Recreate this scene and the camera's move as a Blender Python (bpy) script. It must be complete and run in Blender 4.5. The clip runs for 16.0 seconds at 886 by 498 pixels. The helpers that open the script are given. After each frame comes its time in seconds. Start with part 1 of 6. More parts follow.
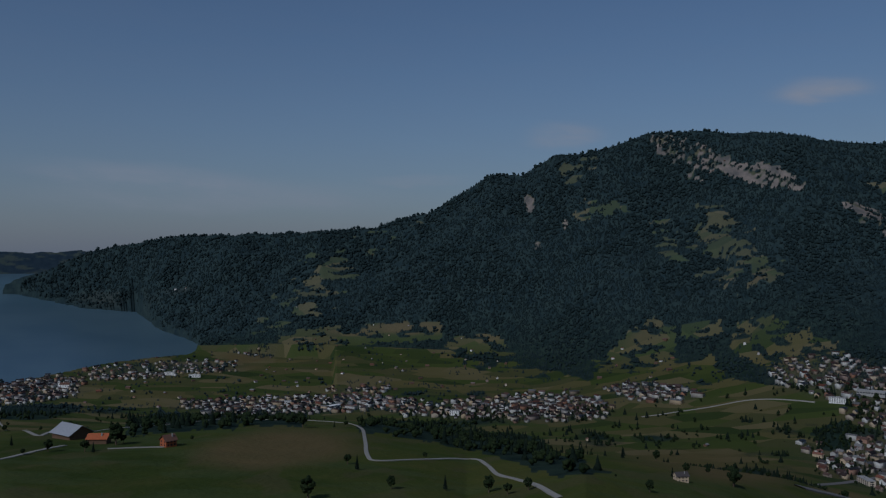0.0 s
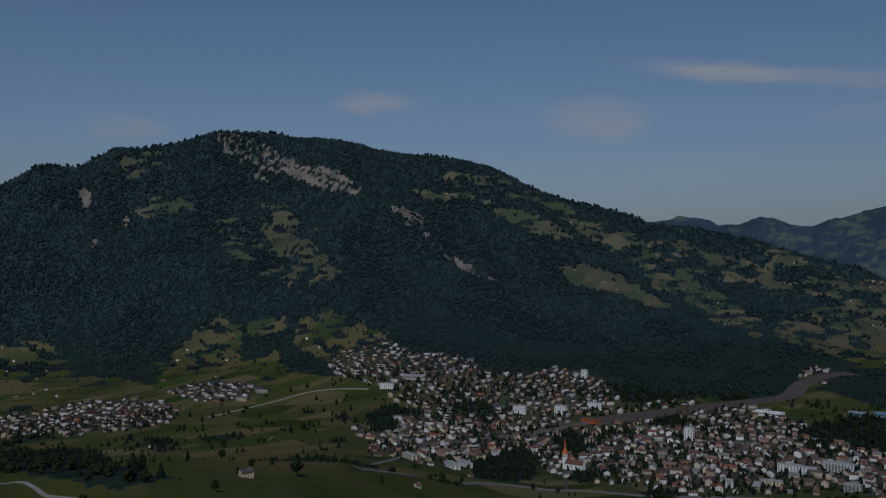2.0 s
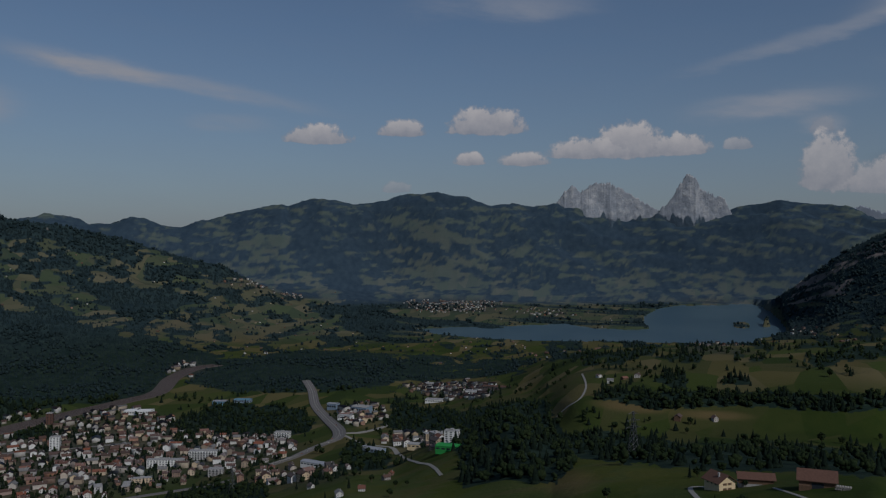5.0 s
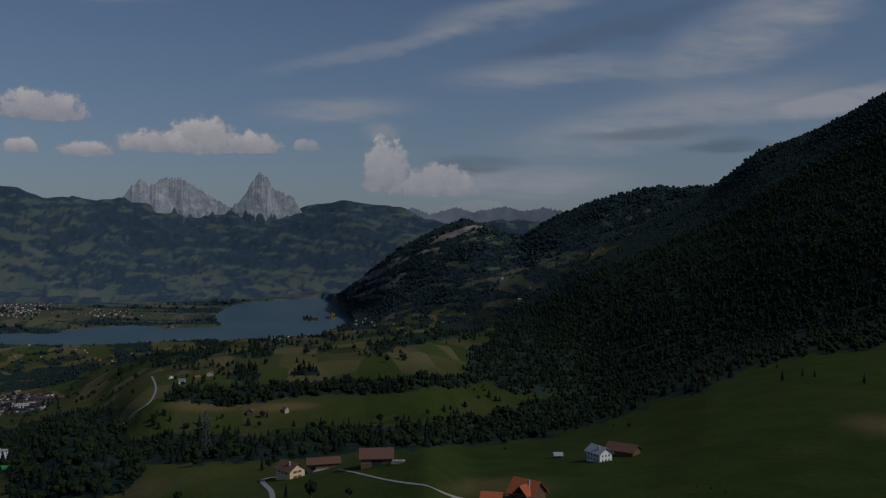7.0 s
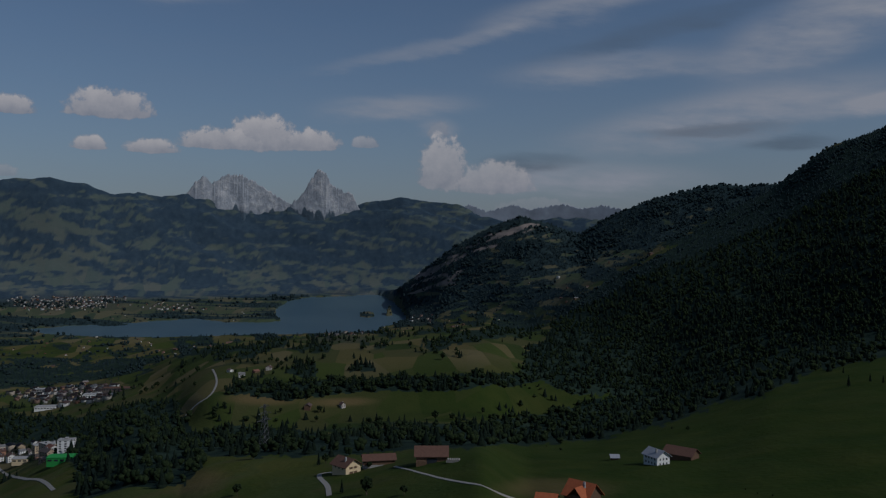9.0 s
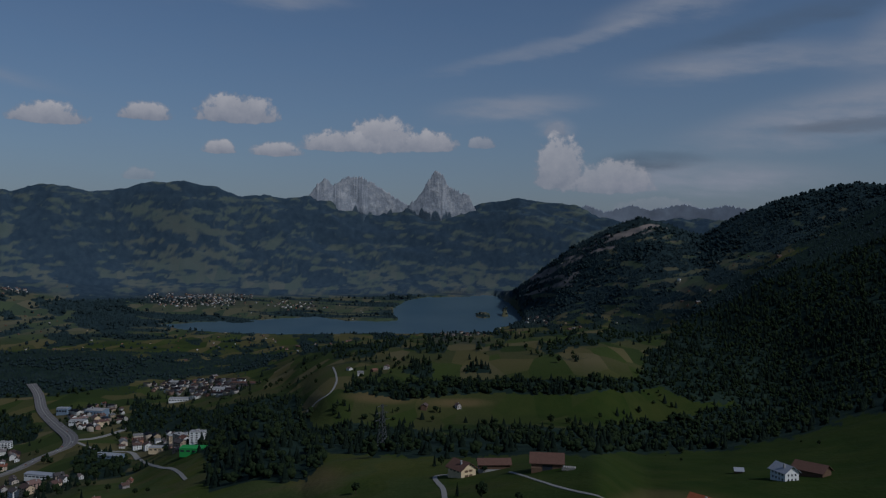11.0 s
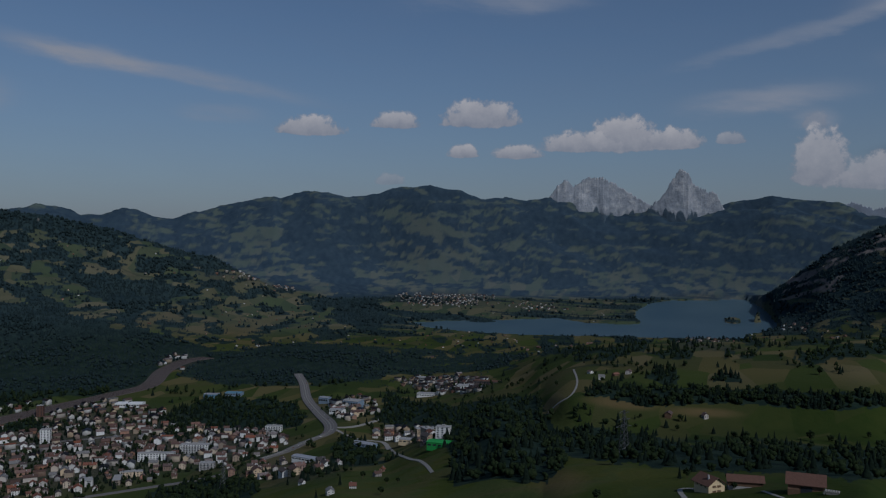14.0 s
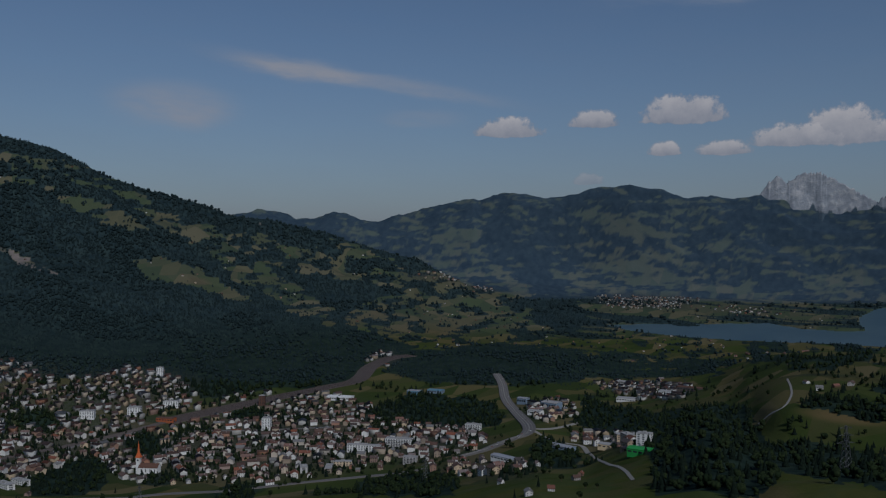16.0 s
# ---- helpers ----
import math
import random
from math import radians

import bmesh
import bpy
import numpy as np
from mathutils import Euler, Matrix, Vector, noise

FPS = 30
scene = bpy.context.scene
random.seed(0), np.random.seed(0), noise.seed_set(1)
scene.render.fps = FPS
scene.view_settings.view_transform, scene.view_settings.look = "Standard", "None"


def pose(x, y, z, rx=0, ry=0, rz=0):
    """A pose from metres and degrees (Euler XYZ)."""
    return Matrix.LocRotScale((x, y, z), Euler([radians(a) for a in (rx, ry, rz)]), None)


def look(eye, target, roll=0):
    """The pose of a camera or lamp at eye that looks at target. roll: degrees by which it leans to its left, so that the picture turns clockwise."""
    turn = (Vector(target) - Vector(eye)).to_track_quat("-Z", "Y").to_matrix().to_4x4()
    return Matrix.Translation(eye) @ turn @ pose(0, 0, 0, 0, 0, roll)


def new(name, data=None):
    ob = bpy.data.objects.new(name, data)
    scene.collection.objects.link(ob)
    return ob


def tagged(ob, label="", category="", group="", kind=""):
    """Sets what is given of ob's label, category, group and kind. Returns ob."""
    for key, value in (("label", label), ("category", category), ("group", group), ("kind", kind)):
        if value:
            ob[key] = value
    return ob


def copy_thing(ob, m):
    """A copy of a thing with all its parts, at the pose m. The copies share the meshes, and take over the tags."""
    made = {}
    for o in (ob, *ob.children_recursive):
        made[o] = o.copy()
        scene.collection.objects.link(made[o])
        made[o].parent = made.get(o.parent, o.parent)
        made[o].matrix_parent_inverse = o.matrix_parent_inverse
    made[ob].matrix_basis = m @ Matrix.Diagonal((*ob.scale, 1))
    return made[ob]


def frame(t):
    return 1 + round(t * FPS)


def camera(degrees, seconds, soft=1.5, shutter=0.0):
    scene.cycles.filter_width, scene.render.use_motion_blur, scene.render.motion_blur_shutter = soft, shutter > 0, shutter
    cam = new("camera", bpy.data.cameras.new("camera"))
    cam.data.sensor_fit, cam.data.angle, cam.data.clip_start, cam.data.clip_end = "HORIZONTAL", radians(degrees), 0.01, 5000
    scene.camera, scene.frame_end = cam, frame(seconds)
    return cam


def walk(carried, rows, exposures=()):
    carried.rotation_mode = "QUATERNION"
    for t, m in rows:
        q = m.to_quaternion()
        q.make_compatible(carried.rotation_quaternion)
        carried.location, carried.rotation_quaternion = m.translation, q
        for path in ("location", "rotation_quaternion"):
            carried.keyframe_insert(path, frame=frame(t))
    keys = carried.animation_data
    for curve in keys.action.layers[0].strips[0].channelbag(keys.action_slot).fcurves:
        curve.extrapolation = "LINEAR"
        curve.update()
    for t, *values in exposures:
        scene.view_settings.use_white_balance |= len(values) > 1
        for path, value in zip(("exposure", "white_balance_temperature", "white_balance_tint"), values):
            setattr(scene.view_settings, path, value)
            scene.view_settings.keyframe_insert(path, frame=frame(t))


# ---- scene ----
cam = camera(55.76, 16.0, soft=1.25)
EYE = Vector((0.0, 0.0, 370.0))


def aim(t, az, el, roll):
    """The drone hovers, then climbs a few metres on the way back."""
    a, e = radians(az), radians(el)
    eye = EYE + Vector((0.0, 0.0, float(np.interp(t, (8.2, 10.5, 12.0, 16.0), (0.0, 3.2, 4.5, 6.0)))))
    return look(eye, eye + Vector((math.sin(a) * math.cos(e), math.cos(a) * math.cos(e), math.sin(e))), roll)


PATH = [(0.0, -5.57, 0.62, -0.11), (0.5, 1.38, 0.54, -0.05), (1.0, 8.63, 0.49, -0.2), (1.5, 16.04, 0.48, -0.12),
        (2.0, 23.45, 0.48, -0.12), (2.5, 30.86, 0.43, -0.13), (3.0, 38.23, 0.4, -0.12), (3.5, 45.57, 0.36, -0.16),
        (4.0, 52.37, 0.38, -0.04), (4.5, 58.11, 0.41, 0.05), (5.0, 64.61, 0.4, -0.05), (5.2, 67.5, 0.39, -0.06),
        (6.1, 80.3, 0.28, -0.13), (6.8, 90.5, 0.16, -0.2), (7.3, 95.3, 0.09, -0.24), (7.5, 95.13, 0.08, -0.25),
        (8.0, 93.77, -0.01, -0.34), (8.2, 92.55, -0.02, -0.2), (9.2, 88.9, -0.08, 0.3), (10.3, 85.3, -0.12, 0.68),
        (10.5, 84.11, -0.12, 0.72), (11.0, 81.45, -0.09, 0.43), (11.5, 78.65, -0.03, 0.45), (12.0, 75.94, -0.1, 0.54),
        (12.5, 73.31, -0.13, 0.37), (13.0, 71.37, -0.08, 0.35), (13.5, 68.57, -0.09, 0.27), (14.0, 65.11, -0.12, 0.36),
        (14.5, 61.8, -0.15, 0.36), (15.0, 57.85, -0.11, 0.33), (15.5, 57.15, -0.11, 0.36), (16.0, 51.64, -0.11, 0.19)]
walk(cam, [(t, aim(t, a, e, r)) for t, a, e, r in PATH], exposures=[(0.0, -1.56, 5300, 10), (2.5, -1.56, 5500, 10), (5.0, -1.42, 5750, 10), (7.5, -1.48, 5750, 10), (11.0, -1.5, 5380, 10), (14.0, -1.48, 5400, 10), (16.0, -1.47, 5500, 10)])

# ---------------------------------------------------------------- light
SUN_AZ, SUN_EL = 208.0, 40.0
sun_data = bpy.data.lights.new("sun", "SUN")
sun_data.energy, sun_data.angle, sun_data.color = 4.3, radians(1.0), (1.0, 0.93, 0.82)
sun = new("sun", sun_data)
_a, _e = radians(SUN_AZ), radians(SUN_EL)
sun.matrix_world = look((0, 0, 900), Vector((0, 0, 900)) - Vector((math.sin(_a) * math.cos(_e), math.cos(_a) * math.cos(_e), math.sin(_e))))

# thin high veils: bearing, height angle, half width, half height, strength, tilt
VEILS_WEST = [(33.8, 9.2, 3.4, 1.25, 0.34, -0.02), (18.88, 10.38, 2.2, 0.7, 0.2, 0), (46.13, 11.27, 8.0, 0.6, 0.3, -0.15), (41.76, 11.78, 4, 0.6, 0.22, -0.1), (50.26, 8.73, 2.4, 0.6, 0.15, 0), (68.68, 16.53, 5.5, 0.8, 0.22, 0), (2.77, 8.26, 2.2, 0.8, 0.26, 0), (18.86, 10.34, 2.6, 0.7, 0.16, 0), (-24.99, 5.36, 6, 0.7, 0.2, -0.05), (-20.14, 4.13, 10, 1, 0.14, 0), (-7.22, 5.34, 3, 0.35, 0.12, 0)]
VEILS_EAST = [(86.31, 9.52, 4.4, 0.8, 0.34, 0.03), (88.22, 13.44, 6.5, 0.5, 0.2, 0.22), (97.48, 15.75, 5, 1.0, 0.36, 0.15), (100.54, 11.95, 6, 0.9, 0.34, 0.05), (108.01, 8.58, 9, 1.5, 0.42, 0.15), (118.93, 9.05, 4, 0.7, 0.75, 0.1), (113.99, 13.9, 6, 2, 0.4, 0.3), (98.25, 4.64, 7, 1.0, 0.42, 0), (88.99, 8.14, 1.2, 0.5, 0.3, 0)]
DIMS = [(107.28, 7.65, 4, 0.4, 0.32, 0.03), (111.93, 6.68, 2.4, 0.45, 0.3, 0), (95.55, 5.81, 3, 0.5, 0.3, 0), (103.95, 14.19, 7, 0.7, 0.2, 0.2)]
world = bpy.data.worlds.new("sky")
scene.world = world
world.use_nodes = True
wn, wl = world.node_tree.nodes, world.node_tree.links
wn.clear()


def wmath(op, a, b=None, c=None, clamp=False):
    n = wn.new("ShaderNodeMath")
    n.operation, n.use_clamp = op, clamp
    for i, v in enumerate((a, b, c)):
        if v is None:
            continue
        if isinstance(v, (int, float)):
            n.inputs[i].default_value = v
        else:
            wl.new(v, n.inputs[i])
    return n.outputs[0]


sky = wn.new("ShaderNodeTexSky")
sky.sky_type, sky.sun_disc = "NISHITA", False
sky.sun_elevation, sky.sun_rotation = radians(SUN_EL), radians(SUN_AZ)
sky.air_density, sky.dust_density, sky.ozone_density = 1.0, 1.2, 1.6
tc = wn.new("ShaderNodeTexCoord")
sep = wn.new("ShaderNodeSeparateXYZ")
wl.new(tc.outputs["Generated"], sep.inputs[0])
w_az = wmath("MULTIPLY", wmath("ARCTAN2", sep.outputs[0], sep.outputs[1]), 57.29578)
w_el = wmath("MULTIPLY", wmath("ARCSINE", sep.outputs[2]), 57.29578)
# streaky noise drawn out along the horizon
cmb = wn.new("ShaderNodeCombineXYZ")
wl.new(wmath("MULTIPLY", w_az, 0.16), cmb.inputs[0])
wl.new(wmath("ADD", wmath("MULTIPLY", w_el, 0.62), wmath("MULTIPLY", w_az, 0.05)), cmb.inputs[1])
streak = wn.new("ShaderNodeTexNoise")
streak.inputs["Scale"].default_value, streak.inputs["Detail"].default_value, streak.inputs["Roughness"].default_value = 1.0, 6.0, 0.58
wl.new(cmb.outputs[0], streak.inputs["Vector"])
st = wmath("MULTIPLY_ADD", streak.outputs["Fac"], 2.6, -0.75, clamp=True)
warp = wmath("MULTIPLY_ADD", streak.outputs["Fac"], 1.6, -0.8)


def blobs(rows):
    total = None
    for az, el, ra, re, k, tilt in rows:
        da = wmath("MULTIPLY", wmath("SUBTRACT", w_az, az), 1 / ra)
        de = wmath("MULTIPLY", wmath("ADD", wmath("SUBTRACT", wmath("MULTIPLY_ADD", w_az, -tilt, tilt * az), el), wmath("ADD", w_el, warp)), 1 / re)
        q = wmath("ADD", wmath("MULTIPLY", da, da), wmath("MULTIPLY", de, de))
        g = wmath("MULTIPLY", wmath("EXPONENT", wmath("MULTIPLY", wmath("MULTIPLY", q, q), -0.7)), 2.0 * k)
        total = g if total is None else wmath("ADD", total, g)
    return total


veil = wmath("MULTIPLY", wmath("MULTIPLY", blobs(VEILS_WEST + VEILS_EAST), wmath("MULTIPLY_ADD", st, 1.0, 0.2)), 1.0, clamp=True)
far_veil = wmath("MULTIPLY", st, 0.05)
# pale band of haze along the horizon
band = wmath("MULTIPLY", wmath("EXPONENT", wmath("MULTIPLY", wmath("ABSOLUTE", w_el), -0.16)), 0.62)
mix1 = wn.new("ShaderNodeMixRGB")
wl.new(wmath("ADD", band, far_veil, clamp=True), mix1.inputs[0])
wl.new(sky.outputs[0], mix1.inputs[1])
mix1.inputs[2].default_value = (3.4, 3.55, 4.2, 1)
mix2 = wn.new("ShaderNodeMixRGB")
wl.new(veil, mix2.inputs[0])
wl.new(mix1.outputs[0], mix2.inputs[1])
mix2.inputs[2].default_value = (5.6, 5.5, 5.7, 1)
mix3 = wn.new("ShaderNodeMixRGB")
wl.new(wmath("MULTIPLY", blobs(DIMS), wmath("MULTIPLY_ADD", st, 0.8, 0.3), None, True), mix3.inputs[0])
wl.new(mix2.outputs[0], mix3.inputs[1])
mix3.inputs[2].default_value = (1.5, 1.85, 2.3, 1)
# heaped summer clouds: upper and lower corner of each (bearing, height angle), density
CLOUDS = [((53.61, 8.81), (58.56, 7.5), 0.95), ((60.05, 9.23), (63.76, 8.05), 0.95), ((64.65, 10.07), (70.58, 8.16), 0.95), ((65.32, 7.05), (67.65, 6.11), 0.95), ((68.41, 7.03), (72.0, 6.05), 0.95), ((71.62, 7.91), (77.72, 6.48), 0.95), ((74.43, 8.83), (80.03, 6.47), 0.95), ((78.1, 8.0), (82.71, 6.55), 0.95), ((83.09, 7.64), (85.17, 6.78), 0.7), ((60.33, 5.03), (62.58, 4.26), 0.5), ((87.42, 7.77), (91.26, 4.04), 0.85), ((89.81, 5.92), (95.82, 3.75), 0.75), ((88.16, 8.64), (89.88, 7.55), 0.4), ((92.69, 3.45), (98.51, 2.58), 0.3)]
lumps = wn.new("ShaderNodeTexNoise")
lumps.inputs["Scale"].default_value, lumps.inputs["Detail"].default_value, lumps.inputs["Roughness"].default_value = 75.0, 7.0, 0.6
wl.new(tc.outputs["Generated"], lumps.inputs["Vector"])
lump_n = wmath("MULTIPLY_ADD", lumps.outputs["Fac"], 3.4, -1.7)
heap, shade = None, None
for (a0, e0), (a1, e1), dense in CLOUDS:
    u = wmath("MULTIPLY", wmath("SUBTRACT", w_az, (a0 + a1) / 2), 2 / (a1 - a0))
    v = wmath("MULTIPLY", wmath("SUBTRACT", w_el, e1 + 0.08 * (e0 - e1)), 1 / (e0 - e1))
    low = wmath("MULTIPLY", wmath("MINIMUM", v, 0.0), -7.0)
    high = wmath("MAXIMUM", v, 0.0)
    r2 = wmath("ADD", wmath("ADD", wmath("MULTIPLY", u, u), wmath("MULTIPLY", high, high)), low)
    body = wmath("ADD", wmath("SUBTRACT", 0.98, r2), wmath("MULTIPLY", lump_n, 0.5))
    body = wmath("MULTIPLY", wmath("SMOOTH_MIN", wmath("MULTIPLY_ADD", body, 2.6, 0.0, True), 1.0, 0.2), wmath("MULTIPLY", wmath("LESS_THAN", r2, 1.9), dense), None, True)
    lit = wmath("MULTIPLY", body, wmath("MULTIPLY_ADD", high, 0.9, 0.25, True))
    heap = body if heap is None else wmath("MAXIMUM", heap, body)
    shade = lit if shade is None else wmath("MAXIMUM", shade, lit)
puff = wn.new("ShaderNodeMixRGB")
wl.new(wmath("ADD", shade, wmath("MULTIPLY", lump_n, 0.22), None, True), puff.inputs[0])
puff.inputs[1].default_value, puff.inputs[2].default_value = (4.2, 4.1, 4.4, 1), (9.6, 8.4, 7.5, 1)
mix4 = wn.new("ShaderNodeMixRGB")
wl.new(wmath("MULTIPLY", heap, 0.92), mix4.inputs[0])
wl.new(mix3.outputs[0], mix4.inputs[1])
wl.new(puff.outputs[0], mix4.inputs[2])
bg = wn.new("ShaderNodeBackground")
bg.inputs["Strength"].default_value = 0.116
wl.new(mix4.outputs[0], bg.inputs[0])
wl.new(bg.outputs[0], wn.new("ShaderNodeOutputWorld").inputs[0])


# ---------------------------------------------------------------- materials
class Mat:
    """A node material with a few shorthands."""

    def __init__(self, name, rough=0.9, spec=0.2, metal=0.0):
        self.m = bpy.data.materials.new(name)
        self.m.use_nodes = True
        self.n, self.l = self.m.node_tree.nodes, self.m.node_tree.links
        self.b = self.n["Principled BSDF"]
        self.b.inputs["Roughness"].default_value = rough
        self.b.inputs["Specular IOR Level"].default_value = spec
        self.b.inputs["Metallic"].default_value = metal

    def put(self, sock, v):
        if isinstance(v, (int, float)):
            sock.default_value = v
        elif isinstance(v, tuple):
            sock.default_value = (*v, 1)
        else:
            self.l.new(v, sock)

    def noise(self, scale, detail=4, rough=0.55, vec=None, stretch=None):
        if vec is None:
            vec = self.n.new("ShaderNodeNewGeometry").outputs["Position"]
        if stretch:
            mp = self.n.new("ShaderNodeMapping")
            mp.inputs["Scale"].default_value = stretch
            self.l.new(vec, mp.inputs[0])
            vec = mp.outputs[0]
        t = self.n.new("ShaderNodeTexNoise")
        t.inputs["Scale"].default_value, t.inputs["Detail"].default_value, t.inputs["Roughness"].default_value = scale, detail, rough
        self.l.new(vec, t.inputs["Vector"])
        return t.outputs["Fac"]

    def attr(self, name):
        a = self.n.new("ShaderNodeAttribute")
        a.attribute_name = name
        return a.outputs["Fac"]

    def math(self, op, a, b=0.0, clamp=False):
        n = self.n.new("ShaderNodeMath")
        n.operation, n.use_clamp = op, clamp
        self.put(n.inputs[0], a), self.put(n.inputs[1], b)
        return n.outputs[0]

    def band(self, v, lo, hi):
        n = self.n.new("ShaderNodeMapRange")
        n.inputs[1].default_value, n.inputs[2].default_value = lo, hi
        self.put(n.inputs[0], v)
        return n.outputs[0]

    def mix(self, f, a, b):
        n = self.n.new("ShaderNodeMixRGB")
        self.put(n.inputs[0], f), self.put(n.inputs[1], a), self.put(n.inputs[2], b)
        return n.outputs[0]

    def ramp(self, f, cols):
        n = self.n.new("ShaderNodeValToRGB")
        self.l.new(f, n.inputs[0])
        while len(n.color_ramp.elements) < len(cols):
            n.color_ramp.elements.new(0.5)
        for i, (e, (p, c)) in enumerate(zip(n.color_ramp.elements, cols)):
            e.position, e.color = p, (*c, 1)
        return n.outputs[0]

    def color(self, v):
        self.put(self.b.inputs["Base Color"], v)
        return self

    def bump(self, h, strength=0.4, dist=1.0):
        n = self.n.new("ShaderNodeBump")
        n.inputs["Strength"].default_value, n.inputs["Distance"].default_value = strength, dist
        self.l.new(h, n.inputs["Height"])
        self.l.new(n.outputs[0], self.b.inputs["Normal"])
        return self

    def random(self):
        return self.n.new("ShaderNodeObjectInfo").outputs["Random"]

    def island(self):
        return self.n.new("ShaderNodeNewGeometry").outputs["Random Per Island"]


def ground_material():
    k = Mat("land", 0.97, 0.03)
    big, mid, fine = k.noise(0.006, 5), k.noise(0.03, 5), k.noise(0.25, 4)
    grass = k.ramp(big, [(0.3, (0.03, 0.046, 0.01)), (0.5, (0.05, 0.064, 0.013)), (0.7, (0.078, 0.08, 0.02))])
    grass = k.mix(k.math("MULTIPLY", k.band(mid, 0.45, 0.7), 0.5), grass, (0.085, 0.078, 0.024))
    grass = k.mix(k.math("MULTIPLY", k.band(k.noise(0.012, 3, 0.5, stretch=(1.0, 2.2, 1.0)), 0.5, 0.56), 0.45), grass, (0.062, 0.078, 0.03))
    grass = k.mix(k.math("MULTIPLY", k.band(k.noise(0.017, 2, 0.4, stretch=(2.0, 0.8, 1.0)), 0.56, 0.6), 0.5), grass, (0.08, 0.07, 0.032))
    grass = k.mix(k.math("MULTIPLY", k.band(fine, 0.4, 0.7), 0.3), grass, (0.03, 0.05, 0.015))
    cell = k.n.new("ShaderNodeTexVoronoi")
    cell.inputs["Scale"].default_value = 0.0085
    wobble = k.n.new("ShaderNodeMapping")
    wobble.inputs["Scale"].default_value, wobble.inputs["Rotation"].default_value = (1.0, 2.1, 0.0), (0.0, 0.0, 0.5)
    k.l.new(k.n.new("ShaderNodeNewGeometry").outputs["Position"], wobble.inputs[0])
    k.l.new(wobble.outputs[0], cell.inputs["Vector"])
    hue = k.n.new("ShaderNodeSeparateColor")
    k.l.new(cell.outputs["Color"], hue.inputs[0])
    parcel = k.ramp(hue.outputs[0], [(0.0, (0.026, 0.04, 0.013)), (0.3, (0.05, 0.066, 0.017)), (0.55, (0.06, 0.06, 0.025)), (0.8, (0.1, 0.086, 0.034)), (0.95, (0.12, 0.1, 0.05))])
    grass = k.mix(k.math("MULTIPLY", k.attr("fields"), 0.9), grass, parcel)
    dry = k.mix(mid, (0.13, 0.092, 0.042), (0.085, 0.074, 0.03))
    # near grass turns darker green with bearing, in full from 94 degrees on
    grass = k.mix(k.math("MULTIPLY", k.attr("dark_grass"), 0.85), grass, k.mix(k.band(mid, 0.35, 0.7), (0.02, 0.036, 0.007), (0.034, 0.046, 0.01)))
    col = k.mix(k.attr("dry"), grass, dry)
    # distance haze is mixed into the pasture colour as a blue-grey tint
    col = k.mix(k.math("MULTIPLY", k.attr("haze_tint"), 0.6), col, (0.1, 0.128, 0.142))
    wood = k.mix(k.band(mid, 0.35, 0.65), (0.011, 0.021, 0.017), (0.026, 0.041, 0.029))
    # far woods get the same haze as a bluer, paler colour
    wood = k.mix(k.math("MULTIPLY", k.attr("haze_tint"), 0.75), wood, k.mix(k.band(mid, 0.3, 0.7), (0.036, 0.058, 0.09), (0.05, 0.076, 0.11)))
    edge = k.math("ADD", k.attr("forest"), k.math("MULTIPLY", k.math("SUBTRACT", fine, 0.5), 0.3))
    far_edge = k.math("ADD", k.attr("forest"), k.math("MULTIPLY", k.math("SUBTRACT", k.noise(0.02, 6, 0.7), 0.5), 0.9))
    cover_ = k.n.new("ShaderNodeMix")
    k.l.new(k.band(k.attr("haze_tint"), 0.6, 0.75), cover_.inputs[0])
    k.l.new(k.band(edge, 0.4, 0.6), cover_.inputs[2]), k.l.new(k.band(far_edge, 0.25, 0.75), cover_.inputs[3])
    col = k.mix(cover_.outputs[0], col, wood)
    rock = k.mix(k.band(k.noise(0.02, 6), 0.35, 0.65), (0.1, 0.096, 0.092), (0.23, 0.19, 0.165))
    col = k.mix(k.band(k.math("ADD", k.attr("rock"), k.math("MULTIPLY", k.math("SUBTRACT", mid, 0.5), 1.2)), 0.35, 0.65), col, rock)
    town = k.mix(k.band(fine, 0.4, 0.6), (0.09, 0.085, 0.08), (0.03, 0.036, 0.02))
    col = k.mix(k.math("MULTIPLY", k.attr("town"), 0.75), col, town)
    k.color(col).bump(k.math("ADD", fine, k.math("MULTIPLY", mid, 3.0)), 0.5, 1.5)
    return k.m


def foliage(name, lo, hi, scale=0.6):
    k = Mat(name, 0.95, 0.04)
    c = k.mix(k.island(), lo, hi)
    c = k.mix(k.band(k.noise(scale, 3), 0.4, 0.7), c, tuple(v * 0.7 for v in lo))
    k.color(c)
    return k.m


M_LAND = ground_material()
M_CONIFER = foliage("conifer_needles", (0.008, 0.014, 0.01), (0.014, 0.022, 0.014))
M_BROAD = foliage("broad_leaves", (0.013, 0.022, 0.01), (0.027, 0.038, 0.015))
# far foliage is paler and bluer: distance haze put into its colour
M_FAR = foliage("hazed_far_canopy", (0.017, 0.029, 0.031), (0.027, 0.042, 0.043), 0.1)
M_BARK = Mat("bark").color((0.09, 0.065, 0.045)).m


